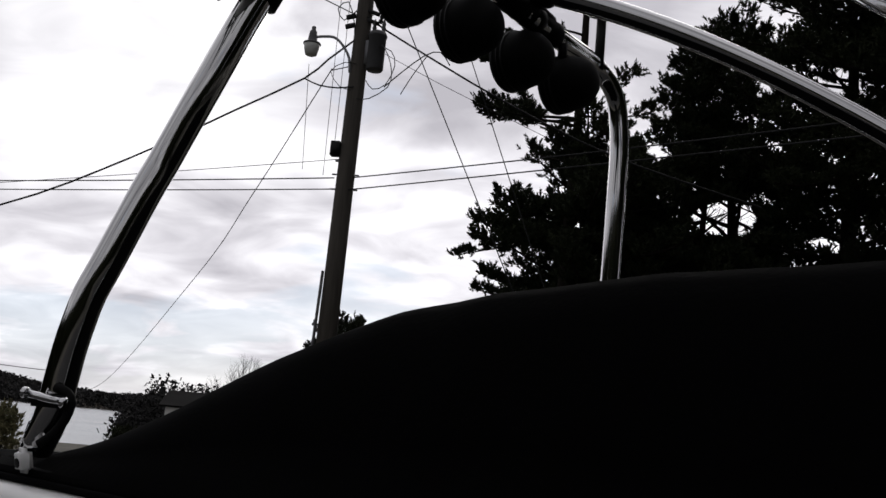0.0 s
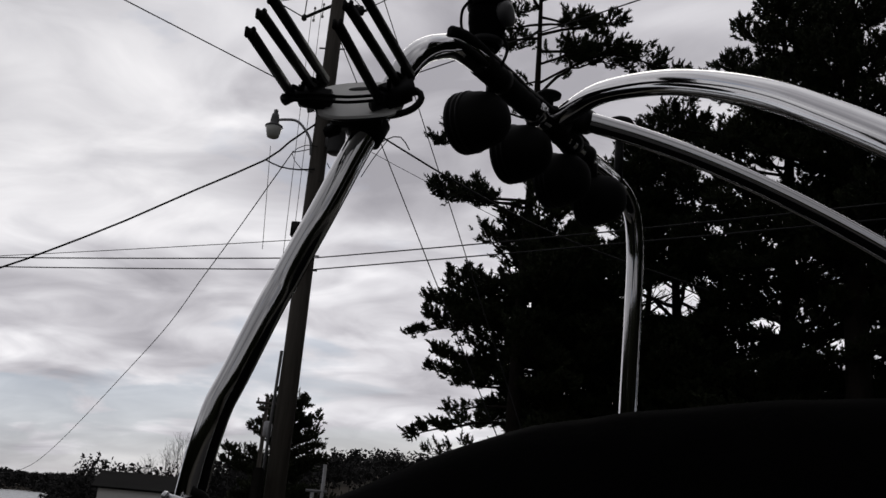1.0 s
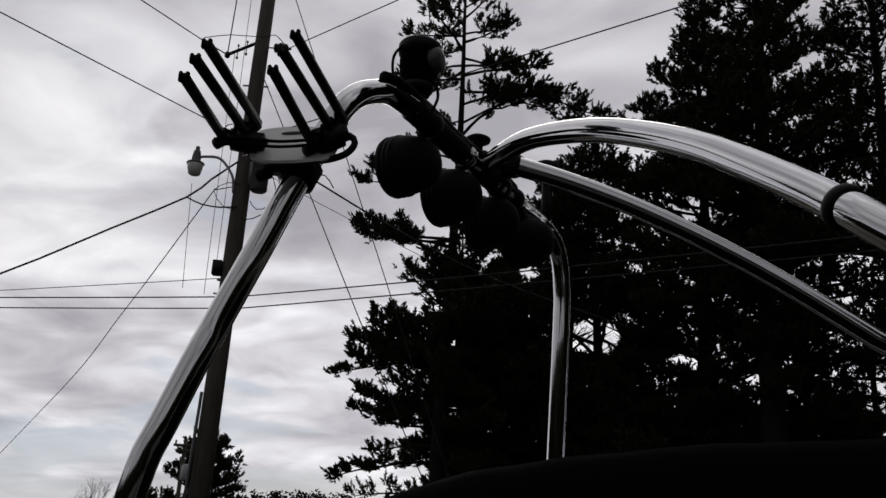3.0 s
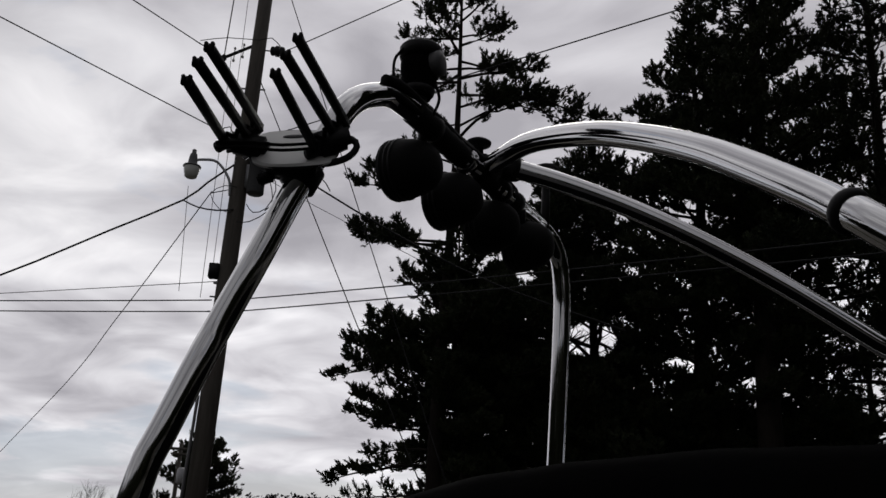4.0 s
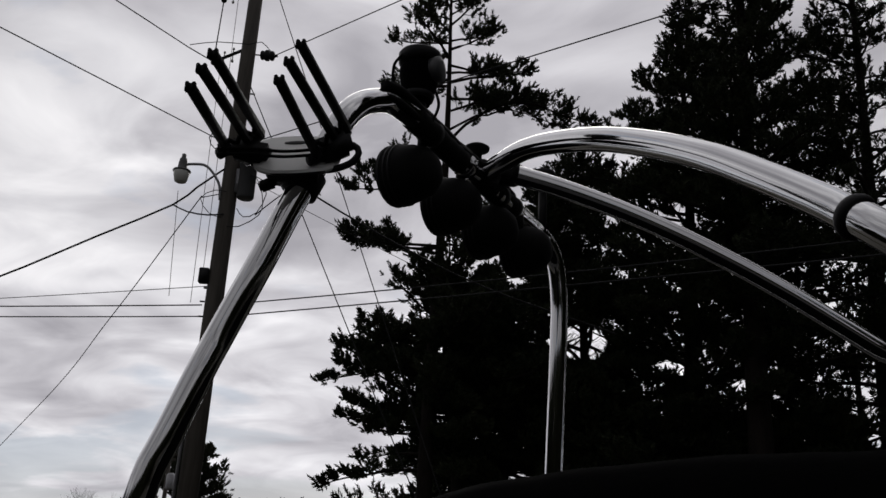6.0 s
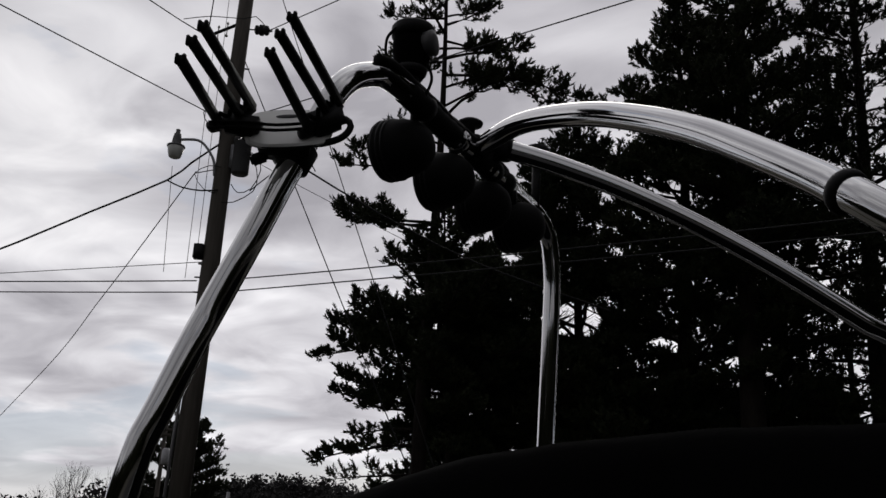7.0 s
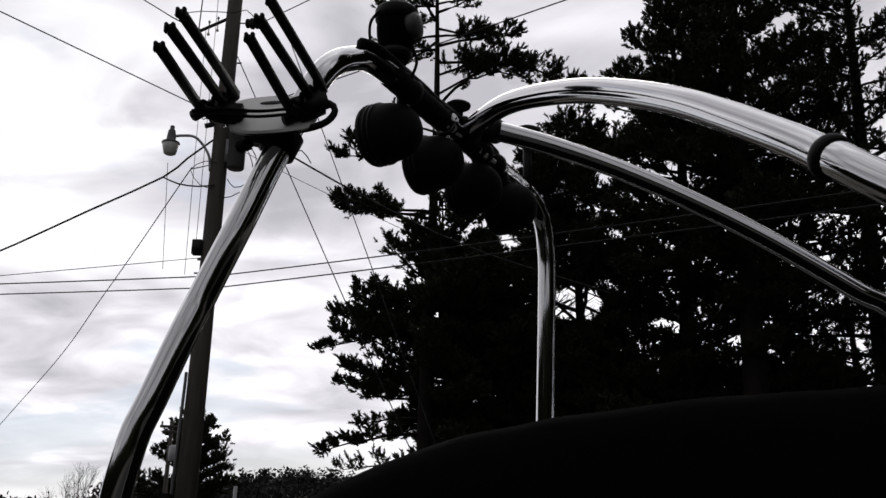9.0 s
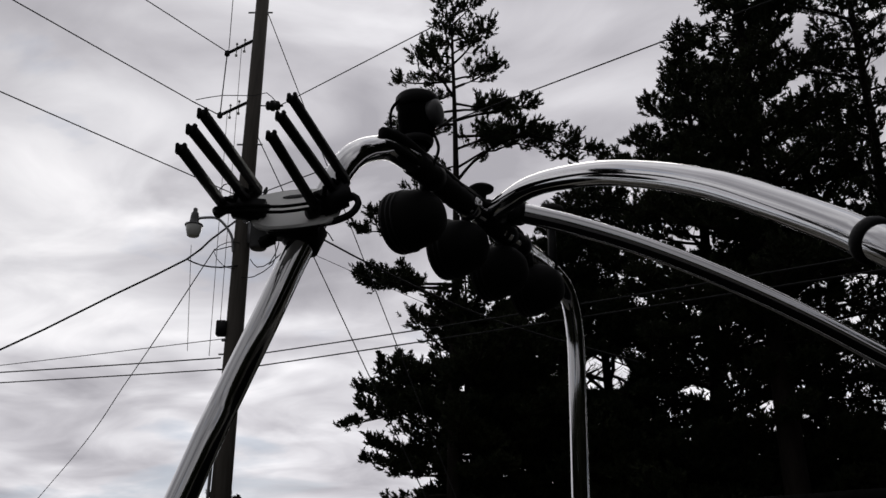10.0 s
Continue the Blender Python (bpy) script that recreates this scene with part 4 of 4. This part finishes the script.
    part("clamp_block", box(Matrix.Translation(cl + Vector((-0.02, -0.03, 0.03))) @ Matrix.Rotation(radians(8), 4, "Y"), (0.15, 0.09, 0.06), 0.012), BLACK_METAL, rack)
    part("clamp_lever", box(Matrix.Translation(cl + Vector((-0.09, -0.03, -0.005))) @ Matrix.Rotation(radians(-25), 4, "Y"), (0.05, 0.03, 0.03), 0.006), RUBBER, rack)
    # elastic cords along the front edge, with the loop at the end
    l, r = Vector(FORK_BASE[0]) + Vector((-0.015, -0.02, -0.02)), Vector(LOOP)
    mid = (l + r) / 2 + Vector((0.0, -0.03, -0.012))
    for dz in (0.0, -0.016):
        part("elastic_cord", tube(smooth_path([l + Vector((0, 0, dz)), l.lerp(mid, 0.5) + Vector((0, -0.012, dz)), mid + Vector((0, 0, dz)), r + Vector((-0.07, -0.01, dz + 0.012)), r + Vector((-0.02, 0, 0.03 + dz))], 0.02), 0.0048, 8), RUBBER, rack)
    loop = smooth_path([r + Vector((-0.05, 0, 0.025)), r + Vector((0.0, 0, 0.03)), r + Vector((0.018, 0, 0.008)), r + Vector((-0.002, 0, -0.025)), r + Vector((-0.05, 0.005, -0.045)), r + Vector((-0.1, 0.01, -0.05))], 0.012)
    part("end_loop", tube(loop, 0.01, 10), BLACK_METAL, rack)
    tagged(rack, "black six-arm wakeboard rack with white oval base on the tower", "board rack")


RACK_CLAMP, LOOP = ((-0.43, 2.58, 2.688), (-0.276, 2.47, 2.756))
FORK_BASE = [(-0.618, 2.4, 2.73), (-0.569, 2.43, 2.769), (-0.542, 2.45, 2.806), (-0.375, 2.42, 2.739), (-0.33, 2.45, 2.8), (-0.304, 2.47, 2.847)]
FORK_TIP = [(-0.616, 1.99, 2.688), (-0.6, 2.0, 2.743), (-0.584, 2.02, 2.796), (-0.429, 2.07, 2.763), (-0.414, 2.09, 2.827), (-0.395, 2.12, 2.895)]
PLATE_C, PLATE_X, PLATE_Y = ((-0.44, 2.5, 2.758), (0.12, 0.02, 0.023), (-0.021, 0.06, 0.082))
build_rack()


# ---- trees ----
def tuft_template(n, length, needle, width, seed):
    """A bottle brush of needles round a twig end along +z."""
    rnd = np.random.RandomState(seed)
    V = []
    for k in range(n):
        a = 2.4 * k + rnd.uniform(-0.4, 0.4)
        u = k / (n - 1)
        spread = rnd.uniform(0.7, 1.2) * (1 - 0.45 * u)
        d = np.array([math.cos(a) * math.sin(spread), math.sin(a) * math.sin(spread), math.cos(spread)])
        s = np.cross(d, rnd.randn(3))
        s /= np.linalg.norm(s)
        p = np.array([0.012 * math.sin(seed + 3 * u), 0.012 * math.cos(seed + 2 * u), (length - needle * 0.6) * u])
        l = needle * rnd.uniform(0.8, 1.15)
        V += [p - s * width * 0.5, p + s * width * 0.5, p + d * l]
    V = np.array(V)
    F = np.arange(len(V)).reshape(-1, 3)
    return V, F


TUFTS = [tuft_template(12, 0.2, 0.095, 0.046, 3), tuft_template(11, 0.17, 0.1, 0.046, 4), tuft_template(13, 0.24, 0.09, 0.046, 5)]


class Tree:
    def __init__(self, seed):
        self.rnd = random.Random(seed)
        self.rv, self.rf, self.n = [], [], 0     # wood
        self.spots = []                          # tufts: place, way, size

    def stick(self, pts, r0, r1, sides=5):
        pts = [Vector(p) for p in pts]
        m = len(pts)
        base = self.n
        for i, p in enumerate(pts):
            t = (pts[min(i + 1, m - 1)] - pts[max(i - 1, 0)]).normalized()
            u = t.orthogonal().normalized()
            w = t.cross(u)
            r = r0 + (r1 - r0) * i / (m - 1)
            for k in range(sides):
                a = 2 * math.pi * k / sides
                self.rv.append(p + (u * math.cos(a) + w * math.sin(a)) * r)
        for i in range(m - 1):
            for k in range(sides):
                a, b = base + i * sides, base + (i + 1) * sides
                self.rf.append((a + k, a + (k + 1) % sides, b + (k + 1) % sides, b + k))
        self.n += m * sides

    def limb(self, start, way, length, r, droop=-0.1, lift=0.25, bare=0.3, dense=1.0, sub=0.34, size=1.0, line=None):
        """A limb that leaves the trunk, sags and turns up, with side twigs that carry tufts."""
        R_ = self.rnd
        way = Vector(way).normalized()
        p = Vector(start)
        pts = [p.copy()]
        n = max(4, int(length / 0.3))
        d = way.copy()
        for i in range(n):
            u = i / n
            d = (d + Vector((R_.uniform(-.16, .16), R_.uniform(-.16, .16), droop * (1 - u) * 0.5 + lift * u * 0.4 + R_.uniform(-.1, .1)))).normalized()
            p = p + d * (length / n)
            pts.append(p.copy())
        if line:  # its own line, with a little unrest
            pts = [q + Vector((R_.uniform(-.04, .04), R_.uniform(-.08, .08), R_.uniform(-.04, .04))) for q in smooth_path([start] + line, 0.3)]
            n, length = len(pts) - 1, sum((b - a).length for a, b in zip(pts, pts[1:]))
            d = (pts[-1] - pts[-2]).normalized()
        self.stick(pts, r, r * 0.25, 5)
        step = sub
        L = bare * length
        while L < length:
            u = L / length
            i = min(n - 1, int(u * n))
            q = pts[i].lerp(pts[i + 1], u * n - i)
            t = (pts[i + 1] - pts[i]).normalized()
            for side in (-1, 1):
                if R_.random() > 0.9 * dense + 0.1:
                    continue
                s = t.cross(Vector((0, 0, 1)))
                if s.length < 0.1:
                    s = Vector((1, 0, 0))
                s = s.normalized() * side
                w = (s * R_.uniform(0.5, 1.0) + t * R_.uniform(0.35, 0.9) + Vector((0, 0, R_.uniform(-0.1, 0.75)))).normalized()
                tl = (0.28 + 0.42 * (1 - u) * min(1.6, length / 2.2)) * R_.uniform(0.6, 1.25)
                e = q + w * tl
                mid = q + w * tl * 0.5 + Vector((0, 0, -0.03))
                self.stick([q, mid, e], r * 0.22 + 0.004, 0.005, 3)
                for f in ((0.45, 0.72, 1.0) if tl > 0.45 else (0.55, 1.0)):
                    o = q.lerp(e, f)
                    for j in range(max(2, int(R_.uniform(3, 5.5) * dense))):
                        g = Vector((R_.gauss(0, 0.055), R_.gauss(0, 0.055), R_.gauss(0.0, 0.04)))
                        out = w * R_.uniform(0.1, 0.9) + Vector((R_.gauss(0, 0.5), R_.gauss(0, 0.5), R_.uniform(0.1, 1.0)))
                        self.spots.append((o + g, out, R_.uniform(0.75, 1.2) * size))
            L += step * R_.uniform(0.6, 1.4)
        for _ in range(int(14 * min(1.4, dense))):  # a full brush of upright fingers at the tip
            g = Vector((R_.gauss(0, 0.13), R_.gauss(0, 0.13), R_.gauss(0.02, 0.07)))
            self.spots.append((pts[-1] - d * R_.uniform(0, 0.3) + g, d * 0.4 + g * 3 + Vector((0, 0, R_.uniform(0.3, 1.0))), R_.uniform(0.8, 1.2) * size))

    def trunk(self, base, top, r0, r1, bend=0.15, sides=12):
        base, top = Vector(base), Vector(top)
        n = 16
        ph = self.rnd.uniform(0, 6)
        self.axis = [base.lerp(top, i / n) + Vector((bend * math.sin(ph + i * 0.45), bend * math.cos(ph + i * 0.37), 0)) * min(1, i / 3) for i in range(n + 1)]
        self.stick(self.axis, r0, r1, sides)
        self.base, self.top = base, top

    def on_axis(self, z):
        u = (z - self.base.z) / (self.top.z - self.base.z) * (len(self.axis) - 1)
        i = max(0, min(len(self.axis) - 2, int(u)))
        return self.axis[i].lerp(self.axis[i + 1], u - i)

    def crown(self, z0, z1, radius, count, dense=1.0, bare=0.25, pitch=0.15, aside=None, size=1.0):
        """Limbs all round between two heights; radius is a function of the share of the height."""
        R_ = self.rnd
        az = R_.uniform(0, 6.28)
        for i in range(count):
            u = (i + R_.random()) / count
            az += 2.4 + R_.uniform(-0.5, 0.5)
            z = z0 + (z1 - z0) * u
            rad = radius(u) * R_.uniform(0.65, 1.12)
            v = Vector((math.sin(az), math.cos(az), pitch + 0.5 * u + R_.uniform(-0.3, 0.35)))
            self.limb(self.on_axis(z), v, rad, 0.015 + 0.017 * rad, -0.12, 0.3, bare, dense, size=size)

    def finish(self, name, label, category, leaf, group=""):
        ob = empty(name, self.base)
        arrays("trunk", self.rv, self.rf, BARK, ob, smooth=True)
        V, F, o = [], [], 0
        for c, w, s in self.spots:
            if in_gap(c):
                continue
            tv, tf = TUFTS[self.rnd.randrange(3)]
            q = w.to_track_quat("Z", "Y").to_matrix()
            q = np.array(q @ Matrix.Rotation(self.rnd.uniform(0, 6.28), 3, "Z"))
            V.append(tv @ q.T * s + np.array(c))
            F.append(tf + o)
            o += len(tv)
        arrays("crown", np.concatenate(V), np.concatenate(F), leaf, ob)
        return tagged(ob, label, category, group=group)


# open lanes between the crowns: middle (x, z) at y = 26, slant in x and z, half width and height
GAPS = [(4.16, 7.84, 0.16, 0.238, 0.95, 0.58), (2.55, 3.86, 0.1, 0.085, 0.45, 0.45)]


def in_gap(c):
    d = c.y - 26
    return any(((c.x - x - sx * d) / w) ** 2 + ((c.z - z - sz * d) / h) ** 2 < 1 for x, z, sx, sz, w, h in GAPS)


def gz(x, y):
    return ground_height(x, y)


def build_tall_pine():
    t = Tree(11)
    t.trunk((0.12, 24, gz(0, 24) - 0.1), (0.05, 24, 17.7), 0.24, 0.035, 0.06)
    t.crown(14.8, 18.0, lambda u: 2.25 - 1.0 * u, 20, 1.1, 0.36, 0.05, size=1.0)
    # the long limb to the right and the others that stand out against the sky
    t.limb(t.on_axis(12.9), (1, 0, 0.5), 5, 0.05, bare=0.2, dense=1.5, sub=0.26, line=[(0.9, 23.9, 13.7), (1.7, 23.8, 14.15), (2.6, 23.7, 14.1), (3.5, 23.7, 13.8), (4.2, 23.6, 13.55)])
    t.limb(t.on_axis(13.3), (1, 0, 0.5), 5, 0.04, bare=0.3, dense=1.2, line=[(0.9, 24.3, 13.9), (1.9, 24.6, 14.35), (2.8, 24.8, 14.25), (3.6, 24.9, 14.0)])
    t.limb(t.on_axis(13.9), (1, -0.3, 0.2), 2.0, 0.04, -0.1, 0.2, 0.3, 1.2)
    t.limb(t.on_axis(14.3), (1, 0.1, 0.12), 2.7, 0.05, -0.1, 0.2, 0.25, 1.6)
    t.limb(t.on_axis(14.8), (1, -0.2, 0.2), 2.3, 0.05, -0.1, 0.2, 0.25, 1.5)
    t.limb(t.on_axis(13.9), (0.7, -0.6, 0.1), 1.8, 0.04, -0.1, 0.2, 0.2)
    t.limb(t.on_axis(14.7), (-1, 0.1, 0.1), 1.9, 0.05, -0.1, 0.25, 0.2, 1.1)
    t.limb(t.on_axis(13.4), (-0.8, 0.5, 0.1), 1.0, 0.03, -0.1, 0.25, 0.3)
    t.limb(t.on_axis(11.4), (-1, 0.0, 0.1), 2.6, 0.05, -0.05, 0.15, 0.35, 1.6)
    t.limb(t.on_axis(11.7), (-1, -0.3, 0.15), 2.3, 0.045, -0.05, 0.2, 0.4, 1.4)
    t.limb(t.on_axis(12.2), (-0.7, -0.5, 0.1), 1.6, 0.04, -0.05, 0.2, 0.35, 0.8)
    t.limb(t.on_axis(9.9), (-1, -0.15, 0.0), 2.6, 0.05, -0.02, 0.06, 0.32, 2.2, sub=0.26)
    t.limb(t.on_axis(9.85), (-1, 0.2, 0.1), 2.4, 0.04, -0.02, 0.1, 0.4, 1.9, sub=0.26)
    t.limb(t.on_axis(9.7), (-0.9, -0.4, 0.05), 2.1, 0.05, -0.02, 0.12, 0.4, 1.5)
    t.limb(t.on_axis(10.6), (0.8, -0.5, 0.1), 1.6, 0.04, 0, 0.2, 0.3)
    t.limb(t.on_axis(10.0), (0.9, 0.3, 0.05), 2.0, 0.04, 0, 0.2, 0.3)
    t.limb(t.on_axis(9.3), (0.8, -0.5, 0.0), 1.6, 0.04, 0, 0.2, 0.3)
    s = t.on_axis(8.72)  # dead branch
    t.stick([s, s + Vector((-0.5, -0.1, 0.02)), s + Vector((-0.95, -0.15, 0.12)), s + Vector((-1.25, -0.2, 0.08))], 0.035, 0.01, 5)
    # sparse drooping limbs low on the trunk
    t.limb(t.on_axis(4.0), (-1, -0.2, 0.02), 2.6, 0.05, -0.12, -0.05, 0.25, 1.7)
    t.limb(t.on_axis(4.4), (-0.9, 0.3, 0.1), 1.7, 0.04, -0.1, 0.05, 0.3, 0.8)
    t.limb(t.on_axis(3.3), (-0.9, -0.4, 0.1), 2.0, 0.04, -0.1, 0.0, 0.35, 0.7)
    t.finish("pine_tree", "tall dark pine with bare trunk and tufted crown", "tree", NEEDLES, "pine grove")


def build_grove():
    # x, y, top, crown foot, greatest reach, limbs, density, label
    plain = "dark pine with dense drooping limbs in the grove"
    low = "low dense young pine under the tall trees"
    full = "broad dense dark pine in the grove"
    rows = [
        (0.8, 25.2, 9.3, 4.4, 3.3, 84, 1.3, 1.0, plain),
        (3.2, 26.6, 13.4, 2.0, 2.7, 88, 1.1, 1.0, full),
        (1.9, 28.5, 9.8, 1.5, 2.4, 34, 1.0, 1.2, full),
        (4.7, 27.8, 14.4, 4.0, 2.7, 70, 1.0, 1.1, full),
        (7.2, 25.4, 18.6, 2.0, 3.6, 124, 1.1, 1.0, full),
        (8.35, 23.4, 24.0, 8.0, 3.6, 110, 1.2, 1.0, "tall dark pine with a thick trunk and long limbs"),
        (9.6, 27.5, 16.0, 2.0, 3.0, 66, 0.9, 1.0, full),
        (12.4, 25.0, 23.0, 4.5, 3.5, 104, 0.85, 1.0, full),
        (3.9, 28.5, 12.0, 1.0, 2.5, 48, 0.75, 1.15, full),
        (2.3, 26.2, 8.6, 1.0, 2.1, 50, 1.1, 1.1, full),
        (5.2, 31.0, 9.5, 0.8, 2.8, 44, 1.0, 1.4, full),
        (13.4, 29.0, 11.0, 1.0, 3.2, 44, 0.8, 1.15, full),
        (16.0, 25.0, 21.0, 5.0, 3.0, 34, 0.7, 1.1, full),
        (5.7, 26.8, 10.6, 1.0, 2.3, 48, 0.9, 1.1, full),
        (10.9, 28.5, 9.8, 0.8, 2.8, 54, 1.05, 1.1, full),
        (14.9, 27.6, 9.0, 0.8, 2.8, 50, 1.0, 1.1, full),
        (4.3, 25.0, 6.4, 0.3, 2.2, 70, 1.3, 1.25, low),
        (7.4, 25.6, 7.0, 0.3, 2.4, 70, 1.3, 1.25, low),
        (10.6, 24.6, 6.4, 0.3, 2.4, 60, 1.2, 1.25, low),
        (13.8, 25.4, 6.0, 0.3, 2.4, 50, 1.0, 1.25, low),
        (6.0, 27.2, 6.2, 0.3, 2.6, 34, 1.2, 1.4, low),
        (9.1, 26.6, 6.4, 0.3, 2.6, 34, 1.2, 1.4, low),
        (11.9, 27.4, 5.6, 0.3, 2.6, 32, 1.1, 1.4, low),
        (0.9, 33.0, 6.0, 0.5, 2.4, 30, 1.0, 1.5, full),
        (8.0, 34.0, 7.0, 0.5, 3.4, 36, 1.0, 1.5, full),
        (12.0, 34.0, 6.0, 0.5, 3.4, 30, 0.9, 1.5, full),
        (16.5, 31.0, 7.0, 0.5, 3.4, 30, 0.9, 1.5, full),
    ]
    for i, (x, y, top, z0, reach, count, dense, size, label) in enumerate(rows):
        t = Tree(40 + i)
        g = gz(x, y)
        t.trunk((x, y, g - 0.1), (x + t.rnd.uniform(-.3, .3), y, top - 0.3), 0.12 + top * 0.011, 0.03, 0.1)
        def spread(u):
            z = z0 + (top - 0.4 - z0) * u
            if x == 7.2:    # broad to two thirds, then a steep ragged top
                return reach * (1.0 if z < 11.8 else max(0.14, 1 - (z - 11.8) / 6.0))
            if x == 8.35:   # narrow above its neighbour
                return reach * (0.95 if z < 13.0 else max(0.5, 0.95 - (z - 13.0) * 0.25))
            if x == 0.8:    # rounded young crown
                return float(np.interp(z + 0.6, [4.4, 5.0, 5.6, 6.4, 7.3, 8.0, 8.7, 9.3], [1.1, 1.9, 2.9, 2.5, 3.4, 3.1, 2.5, 1.2]))
            k, p = (0.42, 3) if x == 4.7 else (0.72, 1.6)
            return reach * (0.75 + 0.45 * math.sin(min(1, u * 1.6) * math.pi)) * (1 - k * u ** p)

        t.crown(z0, top - 0.4, spread, count, dense, 0.2, 0.1, size=size * 1.15)
        if i == 0:  # long low limbs on the open side
            for z, v, l in ((6.7, 0.1, 3.5), (7.0, 0.14, 3.2), (5.1, 0.1, 3.0), (7.7, 0.15, 2.6)):
                t.limb(t.on_axis(z), (-1, t.rnd.uniform(-.5, .3), v), l, 0.05, -0.1, 0.1, 0.3, 1.5)
        if x == 7.2:  # long limbs on the side of the open sky
            for z, l in ((11.6, 3.9), (12.3, 3.8), (12.9, 3.5), (13.6, 2.9), (14.3, 2.3)):
                t.limb(t.on_axis(z), (-1, t.rnd.uniform(-.4, .3), 0.25), l, 0.05, -0.1, 0.25, 0.25, 1.2)
        if x == 12.4:  # heavy drooping limbs high on the outer tree
            for z, l in ((13.6, 3.2), (14.8, 3.6), (15.8, 3.4), (16.8, 3.8), (17.8, 3.4), (18.8, 3.2)):
                t.limb(t.on_axis(z), (-1, t.rnd.uniform(-.6, .2), 0.1), l, 0.06, -0.15, 0.05, 0.2, 1.6)
        t.finish("pine_tree", label, "tree", NEEDLES, "pine grove")


build_tall_pine()
build_grove()


def build_cedar():
    """The full evergreen behind the utility pole."""
    t = Tree(91)
    r = 44.0
    x, y = r * math.sin(radians(-13.2)), r * math.cos(radians(-13.2))
    t.trunk((x, y, gz(x, y) - 0.1), (x, y, 5.9), 0.16, 0.03, 0.05)
    t.crown(-0.4, 5.9, lambda u: 3.25 * (1 - 0.74 * u ** 1.8), 62, 1.0, 0.15, 0.2, size=1.3)
    t.finish("evergreen_tree", "full dark evergreen tree beyond the utility pole", "tree", CEDAR)


build_cedar()


def build_bare_tree(az, r, top, seed):
    t = Tree(seed)
    x, y = r * math.sin(radians(az)), r * math.cos(radians(az))
    z0 = gz(x, y)

    def grow(p, d, length, rad, depth):
        pts = [p]
        q = p
        for _ in range(4):
            d = (d + Vector((t.rnd.uniform(-.18, .18), t.rnd.uniform(-.18, .18), t.rnd.uniform(-.02, .15)))).normalized()
            q = q + d * length / 4
            pts.append(q)
        t.stick(pts, rad, rad * 0.55, 4)
        if depth:
            for k in range(4):
                s = pts[t.rnd.choice((2, 3, 4, 4))]
                w = (d + Vector((t.rnd.uniform(-.8, .8), t.rnd.uniform(-.8, .8), t.rnd.uniform(0, .5)))).normalized()
                grow(s, w, length * 0.68, rad * 0.5, depth - 1)

    grow(Vector((x, y, z0 - 0.1)), Vector((0, 0, 1)), (top - z0) * 0.42, 0.09, 4)
    ob = empty("bare_tree", (x, y, z0))
    arrays("trunk", t.rv, t.rf, BARK, ob, smooth=True)
    tagged(ob, "leafless grey winter tree by the shore", "tree")


build_bare_tree(-20.0, 78, 6.0, 5)
build_bare_tree(-18.6, 72, 5.6, 6)
build_bare_tree(-19.6, 50, 1.2, 8)
build_bare_tree(-20.8, 48, 1.0, 9)


def build_bush(x, y, top, reach, seed, leaf, label, size=0.6, n=900):
    rnd = random.Random(seed)
    t = Tree(seed)
    z0 = gz(x, y)
    t.base = Vector((x, y, z0))
    for _ in range(16):
        a = rnd.uniform(0, 6.28)
        e = Vector((x + math.sin(a) * reach * 0.8 * rnd.random(), y + math.cos(a) * reach * 0.8 * rnd.random(), z0 + (top - z0) * rnd.uniform(0.6, 0.97)))
        t.stick([Vector((x, y, z0 - 0.05)), Vector((x, y, z0)).lerp(e, 0.5) + Vector((0, 0, 0.1)), e], 0.02, 0.006, 4)
    for _ in range(n):
        a, u = rnd.uniform(0, 6.28), rnd.random()
        rr = reach * math.sqrt(rnd.random()) * (1 - 0.65 * u ** 2) * (0.8 + 0.3 * math.sin(a * 3 + seed))
        c = Vector((x + rr * math.sin(a), y + rr * math.cos(a), z0 + (top - z0) * u))
        t.spots.append((c, Vector((rnd.uniform(-1, 1), rnd.uniform(-1, 1), rnd.uniform(0, 1.2))), size * rnd.uniform(0.6, 1.2)))
    t.finish("bush", label, "bush", leaf)


build_bush(-4.45, 8.2, 1.47, 0.45, 21, BUSH, "pale olive winter bush near the boat", 0.4, 1500)
build_bush(-8.6, 14.2, 0.72, 0.9, 22, BUSH, "olive winter bush on the bank", 0.5)
build_bush(-7.7, 17.3, 1.15, 0.6, 23, CEDAR, "small dark evergreen shrub on the bank", 0.55)
build_bush(-12.5, 31.0, 0.35, 1.6, 24, BUSH, "low brown brush on the lake bank", 0.8, 700)
build_bush(-9.5, 30.0, 0.3, 1.5, 25, BUSH, "low brown brush on the lake bank", 0.8, 700)
